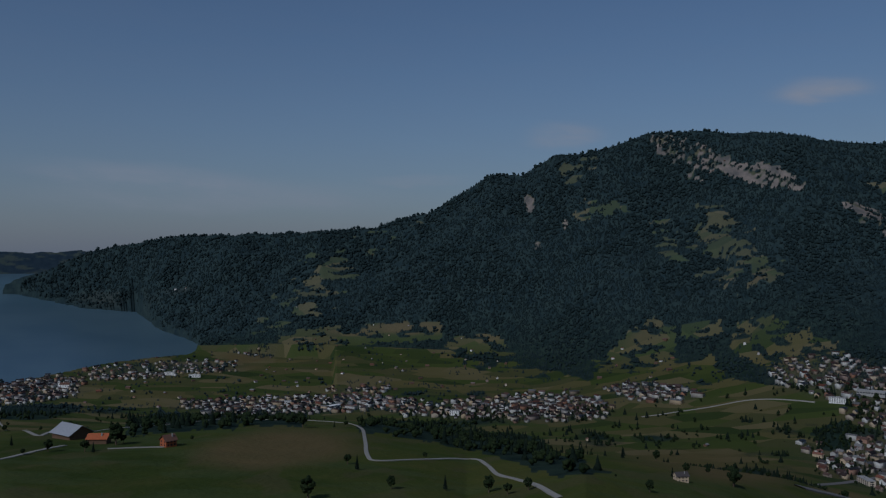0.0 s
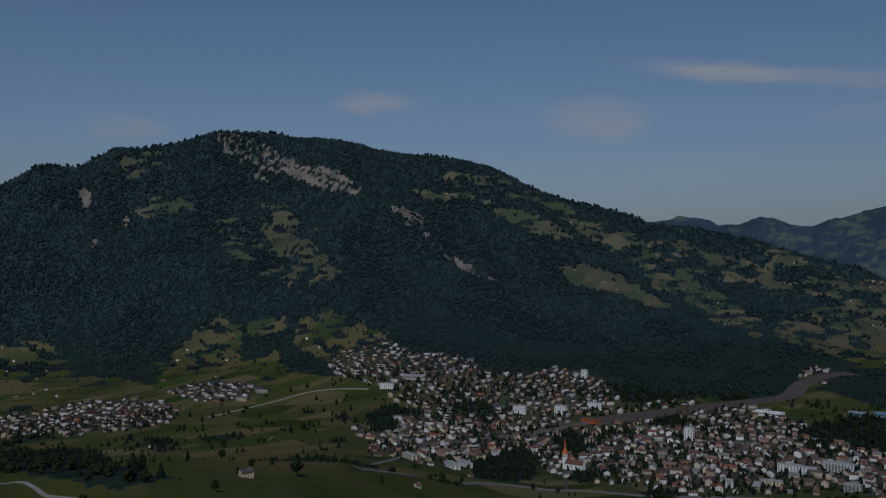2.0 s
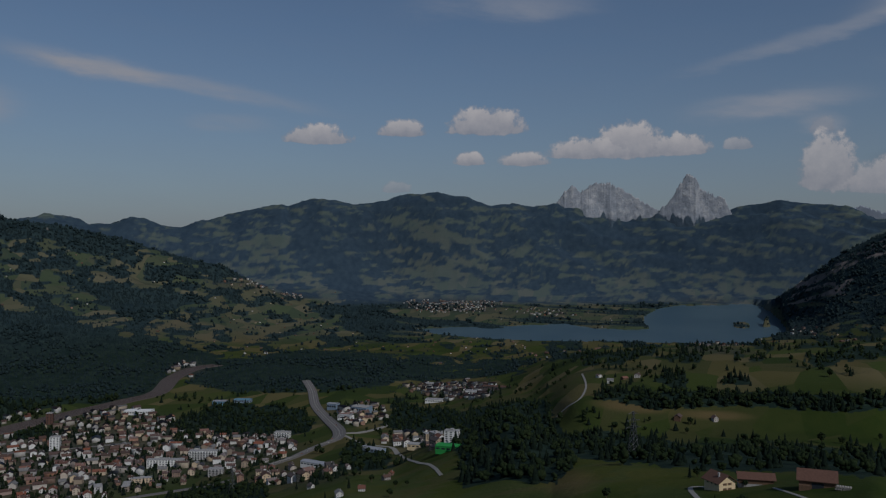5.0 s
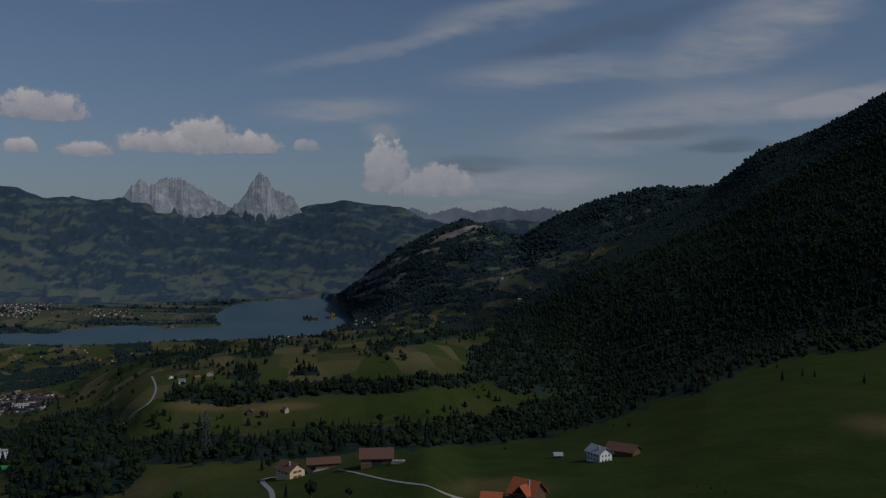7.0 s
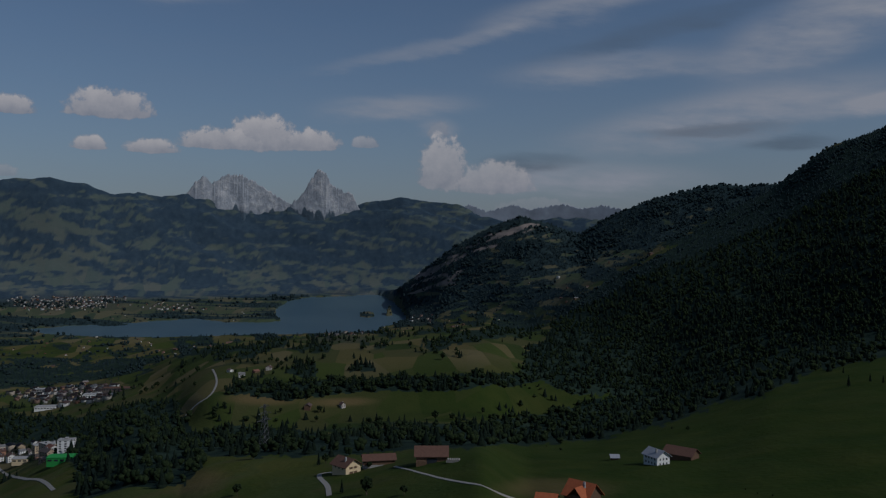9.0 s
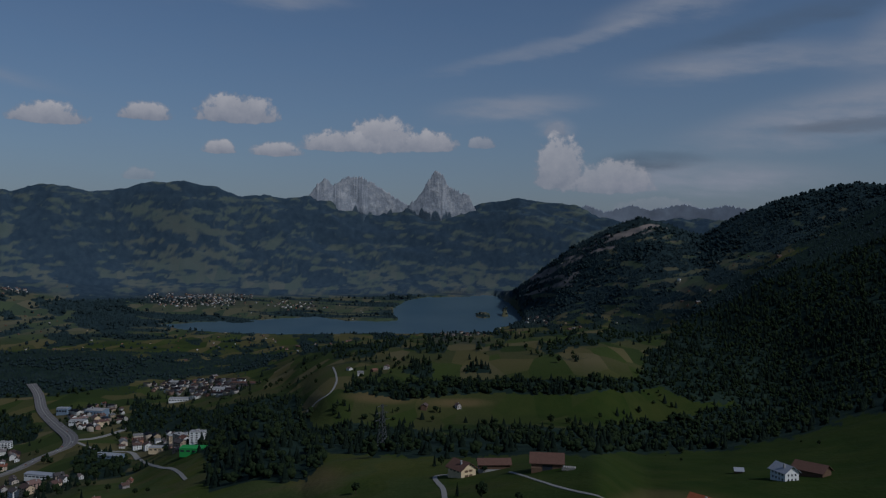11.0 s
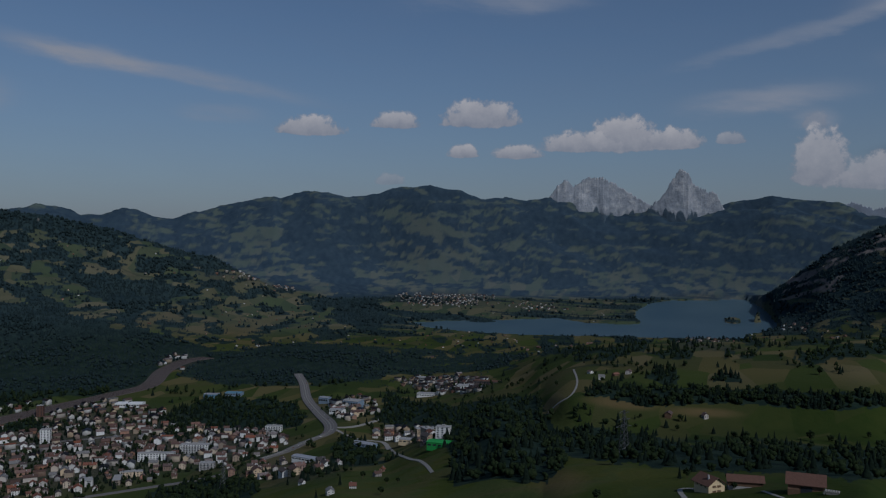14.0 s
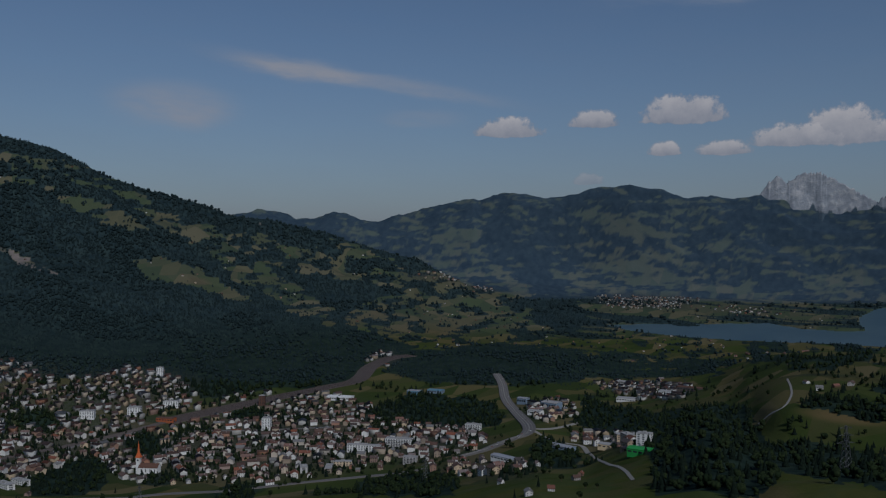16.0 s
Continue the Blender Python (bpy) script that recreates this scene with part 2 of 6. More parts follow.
def rock_material():
    k = Mat("limestone", 0.9, 0.15)
    a, b = k.noise(0.012, 8, 0.65), k.noise(0.03, 6, 0.6)
    c = k.ramp(k.math("ADD", k.math("MULTIPLY", a, 0.5), k.math("MULTIPLY", b, 0.5)), [(0.36, (0.22, 0.24, 0.27)), (0.5, (0.31, 0.325, 0.35)), (0.64, (0.5, 0.49, 0.49))])
    # woods on the peaks carry distance haze as blue in their colour
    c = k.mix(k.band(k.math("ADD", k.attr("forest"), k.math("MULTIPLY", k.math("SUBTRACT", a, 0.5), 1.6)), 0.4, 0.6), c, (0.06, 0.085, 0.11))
    k.color(c).bump(k.math("ADD", a, b), 0.6, 9.0)
    return k.m


def water_material():
    k = Mat("lake_water", 0.28, 0.5)
    # base colour partly stands in for sky reflection lost on the folded surface
    k.color(k.mix(k.band(k.noise(0.004, 4), 0.4, 0.6), (0.06, 0.105, 0.14), (0.075, 0.122, 0.155)))
    k.bump(k.noise(0.03, 3), 0.03, 0.3)
    return k.m


def plaster(far=False):
    k = Mat("render_plaster", 0.85, 0.2)
    c = k.ramp(k.island() if far else k.random(), [(0.0, (0.74, 0.73, 0.7)), (0.24, (0.66, 0.63, 0.58)), (0.32, (0.46, 0.43, 0.4)), (0.55, (0.62, 0.47, 0.3)), (0.68, (0.2, 0.16, 0.13)), (0.76, (0.36, 0.17, 0.1)), (0.84, (0.3, 0.28, 0.27)), (0.93, (0.74, 0.73, 0.7))])
    k.color(k.mix(k.math("MULTIPLY", k.band(k.noise(0.5, 5), 0.4, 0.75), 0.35), c, (0.3, 0.28, 0.25)))
    return k.m


def roof_tile(far=False):
    k = Mat("roof_tiles", 0.85, 0.2)
    c = k.ramp(k.island() if far else k.random(), [(0.0, (0.075, 0.048, 0.04)), (0.3, (0.11, 0.06, 0.045)), (0.45, (0.14, 0.085, 0.07)), (0.6, (0.06, 0.055, 0.055)), (0.75, (0.22, 0.075, 0.04)), (0.9, (0.2, 0.195, 0.19))])
    k.color(k.mix(k.math("MULTIPLY", k.band(k.noise(0.8, 5), 0.4, 0.7), 0.5), c, (0.07, 0.06, 0.055)))
    k.bump(k.noise(3.0, 2, stretch=(1, 1, 4)), 0.4, 0.1)
    return k.m


def plain(name, c, rough=0.8, vary=0.35, scale=0.6, spec=0.2, metal=0.0):
    k = Mat(name, rough, spec, metal)
    k.color(k.mix(k.math("MULTIPLY", k.band(k.noise(scale, 5), 0.35, 0.7), vary), c, tuple(v * 0.5 for v in c)))
    k.bump(k.noise(scale * 6, 3), 0.2, 0.1)
    return k.m


M_ROCK, M_WATER, M_WALL, M_ROOF = rock_material(), water_material(), plaster(), roof_tile()
M_WALL_FAR, M_ROOF_FAR = plaster(True), roof_tile(True)
M_ASPHALT = plain("asphalt", (0.16, 0.148, 0.14), 0.9)
M_LANE = plain("pale_lane", (0.3, 0.28, 0.25), 0.9)
M_BALLAST = plain("rail_ballast", (0.12, 0.098, 0.088), 0.9)
M_BROWN_RAIL = plain("rusty_rails", (0.06, 0.045, 0.04), 0.7)
M_GLASS = plain("window_glass", (0.03, 0.035, 0.045), 0.15, 0.2, 0.6, 0.5)
M_FLAT = plain("gravel_roof", (0.34, 0.33, 0.32), 0.9)
M_WOOD = plain("weathered_boards", (0.13, 0.08, 0.05), 0.85)
# snow and rock, with distance haze blended into the pale blue-grey
M_SNOW = plain("hazed_snow_rock", (0.34, 0.37, 0.42), 0.8, 0.7, 0.012)

# ---------------------------------------------------------------- shape of the land
NEAR, SPAN = 1500.0, 3350.0


def drawn_in(d):
    """Beyond 1.5 km the country is modelled at a falling scale, so that 20 km fit into 5."""
    d = np.asarray(d, float)
    return np.where(d < NEAR, d, NEAR + SPAN * (1 - np.exp(-np.maximum(d - NEAR, 0) / SPAN)))


def fold(p):
    p = np.asarray(p, float)
    e = np.array(EYE)
    v = p - e
    r = np.linalg.norm(v, axis=-1, keepdims=True)
    return e + v * drawn_in(r) / np.maximum(r, 1e-6)


def shrink(d):
    return float(drawn_in(d) / d)


def lattice(ix, iy, seed):
    h = (ix.astype(np.int64) * 374761393 + iy.astype(np.int64) * 668265263 + seed * 1442695041) & 0xFFFFFFFF
    h = ((h ^ (h >> 13)) * 1274126177) & 0xFFFFFFFF
    return ((h ^ (h >> 16)) & 0xFFFF) / 65535.0


def value_noise(x, y, seed=0):
    ix, iy = np.floor(x), np.floor(y)
    fx, fy = x - ix, y - iy
    fx, fy = fx * fx * (3 - 2 * fx), fy * fy * (3 - 2 * fy)
    a = lattice(ix, iy, seed) * (1 - fx) + lattice(ix + 1, iy, seed) * fx
    b = lattice(ix, iy + 1, seed) * (1 - fx) + lattice(ix + 1, iy + 1, seed) * fx
    return a * (1 - fy) + b * fy


def fbm(x, y, seed=0, octaves=5, ridged=False):
    out, amp, tot = 0.0, 1.0, 0.0
    for o in range(octaves):
        n = value_noise(x * 2 ** o + 17.3 * o, y * 2 ** o - 9.1 * o, seed + o)
        out, tot, amp = out + amp * (1 - abs(2 * n - 1) if ridged else n), tot + amp, amp * 0.5
    return out / tot


# control lines round the viewpoint: (bearing, height angle, distance); each line runs round the whole compass
L_NEAR = [(-180, -20, 200), (-60, -22, 240), (-33.4, -14.07, 330), (-23.63, -15.78, 300), (-4.99, -16.76, 300), (13.53, -16.76, 420), (30.81, -18.87, 800), (49.97, -17.94, 800), (53.77, -17.55, 620), (65.21, -17.16, 400), (72.87, -16.3, 270), (83.75, -15.94, 230), (92.18, -15.01, 210), (95.05, -17.83, 190), (107.08, -17.86, 190), (122.69, -15.39, 190), (150, -16, 190), (180, -20, 200)]
L_BROW = [(-180, 5, 900), (-60, -11, 600), (-33.41, -10.34, 620), (-29.35, -10.53, 600), (-20.09, -10.49, 640), (-11.89, -10.89, 660), (-4.98, -11.9, 700), (1.16, -12.92, 760), (8.24, -13.19, 900), (16.91, -13.77, 1000), (30.82, -16.6, 1150), (48.24, -16.09, 1100), (53.77, -15.82, 900), (61.36, -14.64, 820), (65.22, -12.48, 760), (69.07, -10.79, 640), (72.12, -13.11, 420), (74.76, -13.24, 390), (83.76, -13.04, 400), (92.19, -12.5, 420), (95.07, -13.1, 440), (99.55, -12.6, 460), (103.37, -11.43, 500), (107.12, -9.86, 540), (110.77, -8.27, 560), (116, -6.99, 560), (122.74, -6.15, 540), (150, 5, 700), (180, 5, 900)]
L_BACK = [(-180, 9, 1500), (-60, -12.6, 1100), (-33.41, -11.16, 900), (-11.89, -12.54, 1000), (1.15, -14.19, 1150), (16.91, -14.43, 1150), (30.82, -16.07, 1300), (48.24, -15.41, 1300), (53.77, -14.59, 1200), (61.36, -13.19, 1150), (65.22, -11.56, 1000), (69.07, -10.53, 800), (72.12, -11.84, 640), (74.76, -11.94, 620), (83.77, -11.3, 640), (92.2, -10.96, 650), (95.08, -11.77, 680), (99.55, -11.13, 720), (103.37, -10.21, 780), (107.13, -8.57, 800), (110.78, -6.99, 800), (116.01, -5.38, 800), (122.75, -4.11, 780), (150, 9, 1200), (180, 9, 1500)]
L_TERR = [(-180, 12, 2200), (-60, -9.5, 2600), (-33.42, -8.18, 2700), (-23.64, -9.24, 2600), (-11.89, -10.53, 2300), (1.16, -11.46, 2000), (16.93, -11.4, 1800), (30.83, -12.82, 1750), (48.26, -11.59, 1800), (53.77, -10.07, 2100), (61.36, -9.12, 2200), (65.22, -9.14, 2000), (69.07, -9.11, 1500), (72.13, -9.88, 860), (74.76, -9.56, 880), (83.78, -9.12, 900), (92.21, -8.47, 900), (95.09, -9.08, 980), (99.57, -7.56, 1100), (103.39, -6.02, 1200), (107.15, -3.71, 1200), (110.8, -1.81, 1250), (116.03, 0.02, 1200), (122.77, 1.36, 1150), (150, 12, 1800), (180, 12, 2200)]
L_SHELF = [(-180, 14, 3000), (-60, -7, 3700), (-33.42, -6.67, 3300), (-23.64, -7.01, 3350), (-11.89, -7.35, 3200), (1.17, -8.87, 2700), (10.07, -8.26, 2500), (16.95, -8.64, 2200), (20.01, -8.26, 2200), (30.84, -9.11, 2150), (48.28, -7.47, 2700), (53.77, -7.11, 2900), (61.36, -7.61, 2750), (65.22, -7.7, 2800), (69.07, -7.8, 2500), (72.13, -7.76, 1500), (74.77, -7.52, 1350), (83.78, -7.04, 1300), (92.22, -6.45, 1300), (95.1, -6.43, 1500), (99.58, -4.98, 1700), (103.41, -2.4, 1750), (107.16, -0.69, 1800), (110.81, 0.79, 1800), (116.04, 2.91, 1700), (122.79, 4.77, 1600), (150, 14, 2500), (180, 14, 3000)]
L_FOOT_WEST = [(-180, 16, 4000), (-60, -5.4, 4700), (-33.43, -5.39, 4440), (-24.34, -5.61, 4450), (-21.53, -5.7, 4350), (-15.67, -5.78, 3900), (-1.88, -6.45, 3450), (4.95, -6.93, 2950), (10.07, -6.98, 2800), (16.96, -6.01, 2600), (20.01, -6.13, 2500), (27.6, -7.2, 2450), (35.31, -6.83, 2700), (42.87, -5.97, 3000), (50.03, -6.22, 3300), (50.09, -5.97, 3500), (53.77, -6.18, 3700), (57.53, -6.13, 3950), (61.36, -6.05, 4050), (65.22, -5.99, 4120), (69.08, -5.98, 4130), (83.79, -5.68, 4130), (88.79, -5.24, 4000), (92.23, -4.42, 3800), (95.11, -5.09, 3000), (98.05, -4.13, 2400), (103.42, 0.08, 2900), (107.17, 1.99, 3200), (110.83, 3.76, 3300), (114.01, 6.23, 3250)]
L_FOOT_TOWN = [(116.74, 6.99, 3200), (119.36, 8.23, 3100), (121.58, 9.43, 3000), (123.05, 9.97, 2950), (140, 14, 3200), (180, 16, 4000)]
L_FOOT = L_FOOT_WEST + L_FOOT_TOWN
L_SLOPE_WEST = [(-180, 15, 5200), (-60, -3.5, 6000), (-33.44, -1.96, 11800), (-31.91, -2.27, 10500), (-29.7, -2.46, 9700), (-27.07, -3.15, 7800), (-25.55, -3.77, 6600), (-24.34, -4.45, 5500), (-22.24, -4.69, 5100), (-20.09, -3.44, 4900), (-15.67, -1.99, 4700), (-8.82, -1.27, 4400), (-1.87, -0.12, 4100), (4.98, 1.01, 3800), (12.77, 0.49, 3600), (13.63, 1.32, 3700), (20.01, 0.48, 3500), (27.61, -0.68, 3500), (35.33, -2.24, 3600), (42.88, -3.34, 3800), (50.04, -4.15, 4100), (50.09, -4.04, 4500), (53.76, -4.67, 4700), (57.53, -4.53, 5000), (61.36, -4.56, 5200), (65.22, -4.5, 5300), (69.08, -4.76, 5200), (72.89, -4.84, 5150), (83.79, -4.05, 5600), (87.16, -4.24, 5200), (89.43, -3.3, 4600)]
L_SLOPE_TOWN = [(92.23, -2.71, 4300), (95.12, -2.2, 4000), (98.06, -1.82, 3800), (103.42, -0.3, 3500), (107.17, 0.82, 3700), (114.34, 4.04, 3800), (122.8, 7.14, 3600), (140, 13, 3800), (180, 15, 5200)]
L_SLOPE = L_SLOPE_WEST + L_SLOPE_TOWN
L_CREST_WEST = [(-180, 13, 7000), (-60, -2.8, 12800), (-36, -2.4, 12800), (-33.44, -1.86, 12500), (-31.29, -1, 12000), (-28.73, 0.29, 11000), (-26.57, 0.94, 9500), (-24.01, 1.36, 8000), (-19.37, 1.57, 6600), (-14.16, 1.78, 5800), (-10.35, 2.09, 5400), (-8.81, 2.63, 5350), (-6.49, 3.09, 5200), (-3.78, 4.71, 5100), (-2.24, 5.69, 5000), (-0.12, 5.71, 5000), (2.18, 7.12, 4900), (4.25, 7.08, 4850), (5.75, 7.49, 4800), (8.34, 8.3, 4700), (11.04, 8.36, 4650), (11.04, 8.37, 4650), (16.34, 7.93, 4700), (20.02, 7.21, 4750), (23.79, 6.79, 4800), (26.86, 5.94, 4850), (29.94, 4.52, 4900), (32.65, 3.55, 4950), (35.34, 2.85, 5000), (37.26, 2.18, 5050), (39.54, 1.86, 5100), (41.79, 1.5, 5150)]
L_CREST_TOWN = [(44, 0.92, 5200), (46.54, 0.16, 5250), (50.05, -0.7, 5300), (51.6, -1.75, 5400), (53.76, -2.9, 5500), (57.53, -3.77, 5700), (61.36, -3.61, 6400), (65.22, -3.42, 6700), (72.89, -3.58, 7000), (82.05, -3.28, 7300), (85.16, -3.15, 7200), (85.2, -3.07, 6600), (86.91, -1.45, 6000), (88.81, -0.12, 5700), (91.12, 1.06, 5500), (93.44, 1.86, 5400), (94.6, 2.32, 5350), (96.53, 1.77, 5300), (99.03, 1.1, 5200), (100.38, 2.1, 5100), (103.44, 3.33, 5000), (105.7, 4.05, 4900), (107.55, 4.4, 4800), (109.38, 4.06, 4700), (111.18, 4.12, 4500), (114.35, 5.13, 4300), (122.8, 8.15, 4000), (140, 11, 4500), (180, 13, 7000)]
L_CREST = L_CREST_WEST + L_CREST_TOWN
L_CREST = [q for q in L_CREST if not 85 < q[0] < 108] + [(85.3, -3.1, 6600), (86.2, -2.9, 6200), (86.9, -2.35, 6000), (88.8, -0.9, 5700), (90.1, 0.1, 5550), (91.7, 0.95, 5450), (93.2, 1.6, 5400), (94.7, 2.1, 5350), (96.5, 1.7, 5300), (98.7, 1.05, 5200), (100.2, 1.95, 5100), (102, 2.75, 5000), (104, 3.4, 4950), (107.6, 4.2, 4800)]
L_DIP = [(-180, 10, 9000), (-60, -0.92, 29500), (-30.5, -0.92, 29500), (-27, -0.9, 20000), (-22, -1.2, 11500), (-15, 0.0, 8500), (-5, 1.0, 6500), (10, 6.0, 6200), (25, 3.2, 6500), (38, 0.6, 6800), (36.73, 0.41, 6900), (50.09, -1.81, 7000), (53.76, -2.22, 7000), (61.36, -2.64, 7800), (72.9, -2.82, 7900), (82.06, -2.69, 8200), (87.17, -2.82, 8100), (92, -2.6, 8000), (99, -1.5, 7600), (107.17, 1.0, 6400), (122.79, 4.77, 5200), (140, 9, 6000), (180, 10, 9000)]
L_FAR_WEST = [(-180, 6, 13000), (-60, 0.1, 33000), (-33.45, 0.36, 33000), (-30.98, 0.43, 33000), (-28.4, 0.44, 31000), (-25.38, 0.29, 20000), (-12.65, 0.28, 15000), (8, 1, 11000), (30, 0.8, 10500), (37.26, 1.99, 10500), (39.54, 2.32, 10500), (41.79, 1.73, 10500), (44.37, 2.23, 10400), (47.26, 1.78, 10300), (50.07, 2.37, 10000), (51.44, 2.82, 9800), (53.76, 3.29, 9500), (54.1, 3.01, 9600), (56.39, 3.84, 9300), (59.83, 3.56, 9300), (62.14, 3.84, 9300), (64.27, 4.11, 9200), (66.39, 3.68, 9400), (67.93, 3.21, 9800), (70.62, 3.12, 10300), (72.34, 3.41, 10800), (72.91, 3.1, 10900), (76.65, 2.69, 11000), (80.29, 2.42, 11000), (83.47, 2.59, 11000), (84.84, 3.04, 11000), (86.19, 3.26, 11000)]
L_FAR_TOWN = [(86.55, 3.32, 11000), (90.5, 2.75, 11200), (92.2, 2.2, 11500), (93.6, 1.9, 11600), (96, 1.8, 11800), (101, 1.8, 12000), (107, 2.0, 12000), (122.78, 2.39, 11000), (140, 3, 11000), (180, 6, 13000)]
L_FAR = L_FAR_WEST + L_FAR_TOWN
L_END = [(-180, 1, 24000), (-60, -0.5, 42000), (-28, -0.5, 42000), (0, -0.4, 24000), (90, -0.3, 24000), (180, 1, 24000)]
LINES = [L_NEAR, L_BROW, L_BACK, L_TERR, L_SHELF, L_FOOT, L_SLOPE, L_CREST, L_DIP, L_FAR, L_END]
ROWS = [8, 26, 26, 26, 34, 34, 34, 46, 10, 46, 3]

AZ = np.concatenate([np.arange(-180, -42, 4.0), np.arange(-42, 128, 0.15), np.arange(128, 180.1, 4.0)])
nodes_d, nodes_z = [np.full(len(AZ), 0.05)], [np.full(len(AZ), 288.0)]
for line in LINES:
    a = np.array(sorted(line))
    e, d = np.interp(AZ, a[:, 0], a[:, 1]), np.interp(AZ, a[:, 0], a[:, 2])
    if line is not L_CREST and line is not L_FAR:
        half = 10 if line in (L_NEAR, L_BROW, L_BACK, L_TERR, L_SHELF) else 6
        ker = np.exp(-np.linspace(-2, 2, 2 * half + 1) ** 2)
        pad = lambda v: np.concatenate([v[:half], np.convolve(v, ker / ker.sum(), "valid"), v[-half:]])
        e, d = pad(e), pad(d)
        if line in (L_NEAR, L_BROW, L_BACK, L_TERR, L_SHELF):
            half = 26
            ker = np.exp(-np.linspace(-2, 2, 2 * half + 1) ** 2)
            d = pad(d)
    if line in (L_NEAR, L_BROW, L_BACK, L_TERR, L_SHELF):
        far_l, far_r = np.clip((4 - AZ) / 8, 0, 1), np.clip((AZ - 58) / 14, 0, 1)
        d = d * (1 + np.where(AZ < 30, 0.45 * far_l * (line in (L_NEAR, L_BROW, L_BACK)), far_r * (0.2 if line is L_SHELF else 0.45 if line is L_TERR else 0.85)))
    nodes_d.append(np.maximum(d, nodes_d[-1] + 25))
    nodes_z.append(EYE.z + nodes_d[-1] * np.tan(np.radians(e)))
ND, NZ = np.array(nodes_d), np.array(nodes_z)
# slopes for a smooth profile that never overshoots its control lines
sl = (NZ[1:] - NZ[:-1]) / (ND[1:] - ND[:-1])
tan_ = np.zeros_like(NZ)
same = sl[1:] * sl[:-1] > 0
tan_[1:-1] = np.where(same, 2 * sl[1:] * sl[:-1] / np.where(same, sl[1:] + sl[:-1], 1), 0)
tan_[0], tan_[-1] = sl[0], sl[-1]
gd, gz, gs = [], [], []
for k, n in enumerate(ROWS):
    for j in range(n):
        u = j / n
        h = ND[k + 1] - ND[k]
        z = (2 * u ** 3 - 3 * u ** 2 + 1) * NZ[k] + (u ** 3 - 2 * u ** 2 + u) * h * tan_[k] + (-2 * u ** 3 + 3 * u ** 2) * NZ[k + 1] + (u ** 3 - u ** 2) * h * tan_[k + 1]
        gd.append(ND[k] + u * h), gz.append(z), gs.append(np.full(len(AZ), k + u))
gd.append(ND[-1]), gz.append(NZ[-1]), gs.append(np.full(len(AZ), len(ROWS) + 0.0))
D, Z, S = np.array(gd).T, np.array(gz).T, np.array(gs).T          # bearing x row
AA = np.repeat(AZ[:, None], D.shape[1], 1)
X, Y = D * np.sin(np.radians(AA)), D * np.cos(np.radians(AA))


# gullies and spurs on the hillsides, rolling ground near by; calm on the valley floor
hill = np.clip(np.minimum((S - 5.9) / 0.6, 1), 0, 1) * (1 - 0.85 * np.clip(1 - abs(S - 8) / 0.35, 0, 1)) * np.clip((11 - S), 0, 1)
steep = np.clip((Z - 20) / 250, 0, 1)
gully = fbm(X / 820, Y / 820, 3, 5, True) - 0.62
spurs = np.minimum(fbm(X / 2100 + 0.3, Y / 2100, 13, 3, True) - 0.66, 0)
Z = Z + hill * steep * (gully * np.where(S > 9, 210, np.where(AA > 70, 80, 190)) + spurs * np.clip(abs(S - 10) * 2, 0, 1) * np.where(AA < 60, 330, np.where(S > 9, 260, 0)))
crestline = np.clip(1 - abs(S - 8) / 0.2, 0, 1) + np.clip(1 - abs(S - 10) / 0.3, 0, 1)
Z = Z + crestline * (fbm(X / 120, Y / 120, 9, 3) - 0.5) * 26
near = np.clip(1 - D / 1400, 0, 1) * np.clip((S - 0.5), 0, 1)
Z = Z + near * (fbm(X / 90, Y / 90, 5, 4) - 0.5) * 9

# lake basins
LAKE_A, LAKE_B = -97.0, -63.0      # the big lake and the small one
SHORE_A = [(-44.15, -8.26), (-33.42, -7.75), (-30.64, -7.29), (-27.06, -6.68), (-22.59, -6.4), (-21.46, -5.93), (-22.06, -5.43), (-24.34, -4.52), (-24.76, -4.08), (-25.72, -3.4), (-28.72, -3.08), (-31.91, -2.3), (-33.38, -1.93), (-32.22, -1.54), (-31.13, -0.96), (-33.44, -0.77), (-44.19, -0.65)]
SHORE_B = [(62.32, -5.08), (64.35, -5.46), (68.86, -5.76), (72.7, -5.87), (78.49, -5.95), (82.71, -5.88), (85.74, -5.76), (87.16, -5.43), (87.01, -4.83), (86.49, -4.04), (85.59, -3.33), (84.8, -3.15), (82.71, -3.28), (80.42, -3.3), (78.95, -3.61), (78.18, -4.03), (77.95, -4.46), (78.41, -4.92), (77.33, -5.03), (75.01, -4.96), (72.7, -4.68), (70.39, -4.78), (68.48, -4.88), (65.09, -4.95)]


def inside(poly, a, e):
    hit = np.zeros(a.shape, bool)
    for (x0, y0), (x1, y1) in zip(poly, poly[1:] + poly[:1]):
        if y0 != y1:
            hit ^= ((y0 > e) != (y1 > e)) & (a < (x1 - x0) * (e - y0) / (y1 - y0) + x0)
    return hit


ISLANDS = [(84.24, -4.58, 0.5, 0.14), (85.66, -4.54, 0.16, 0.09), (77, -4.74, 1.2, 0.11), (67.92, -4.95, 0.9, 0.07)]
WET = np.zeros(Z.shape, bool)
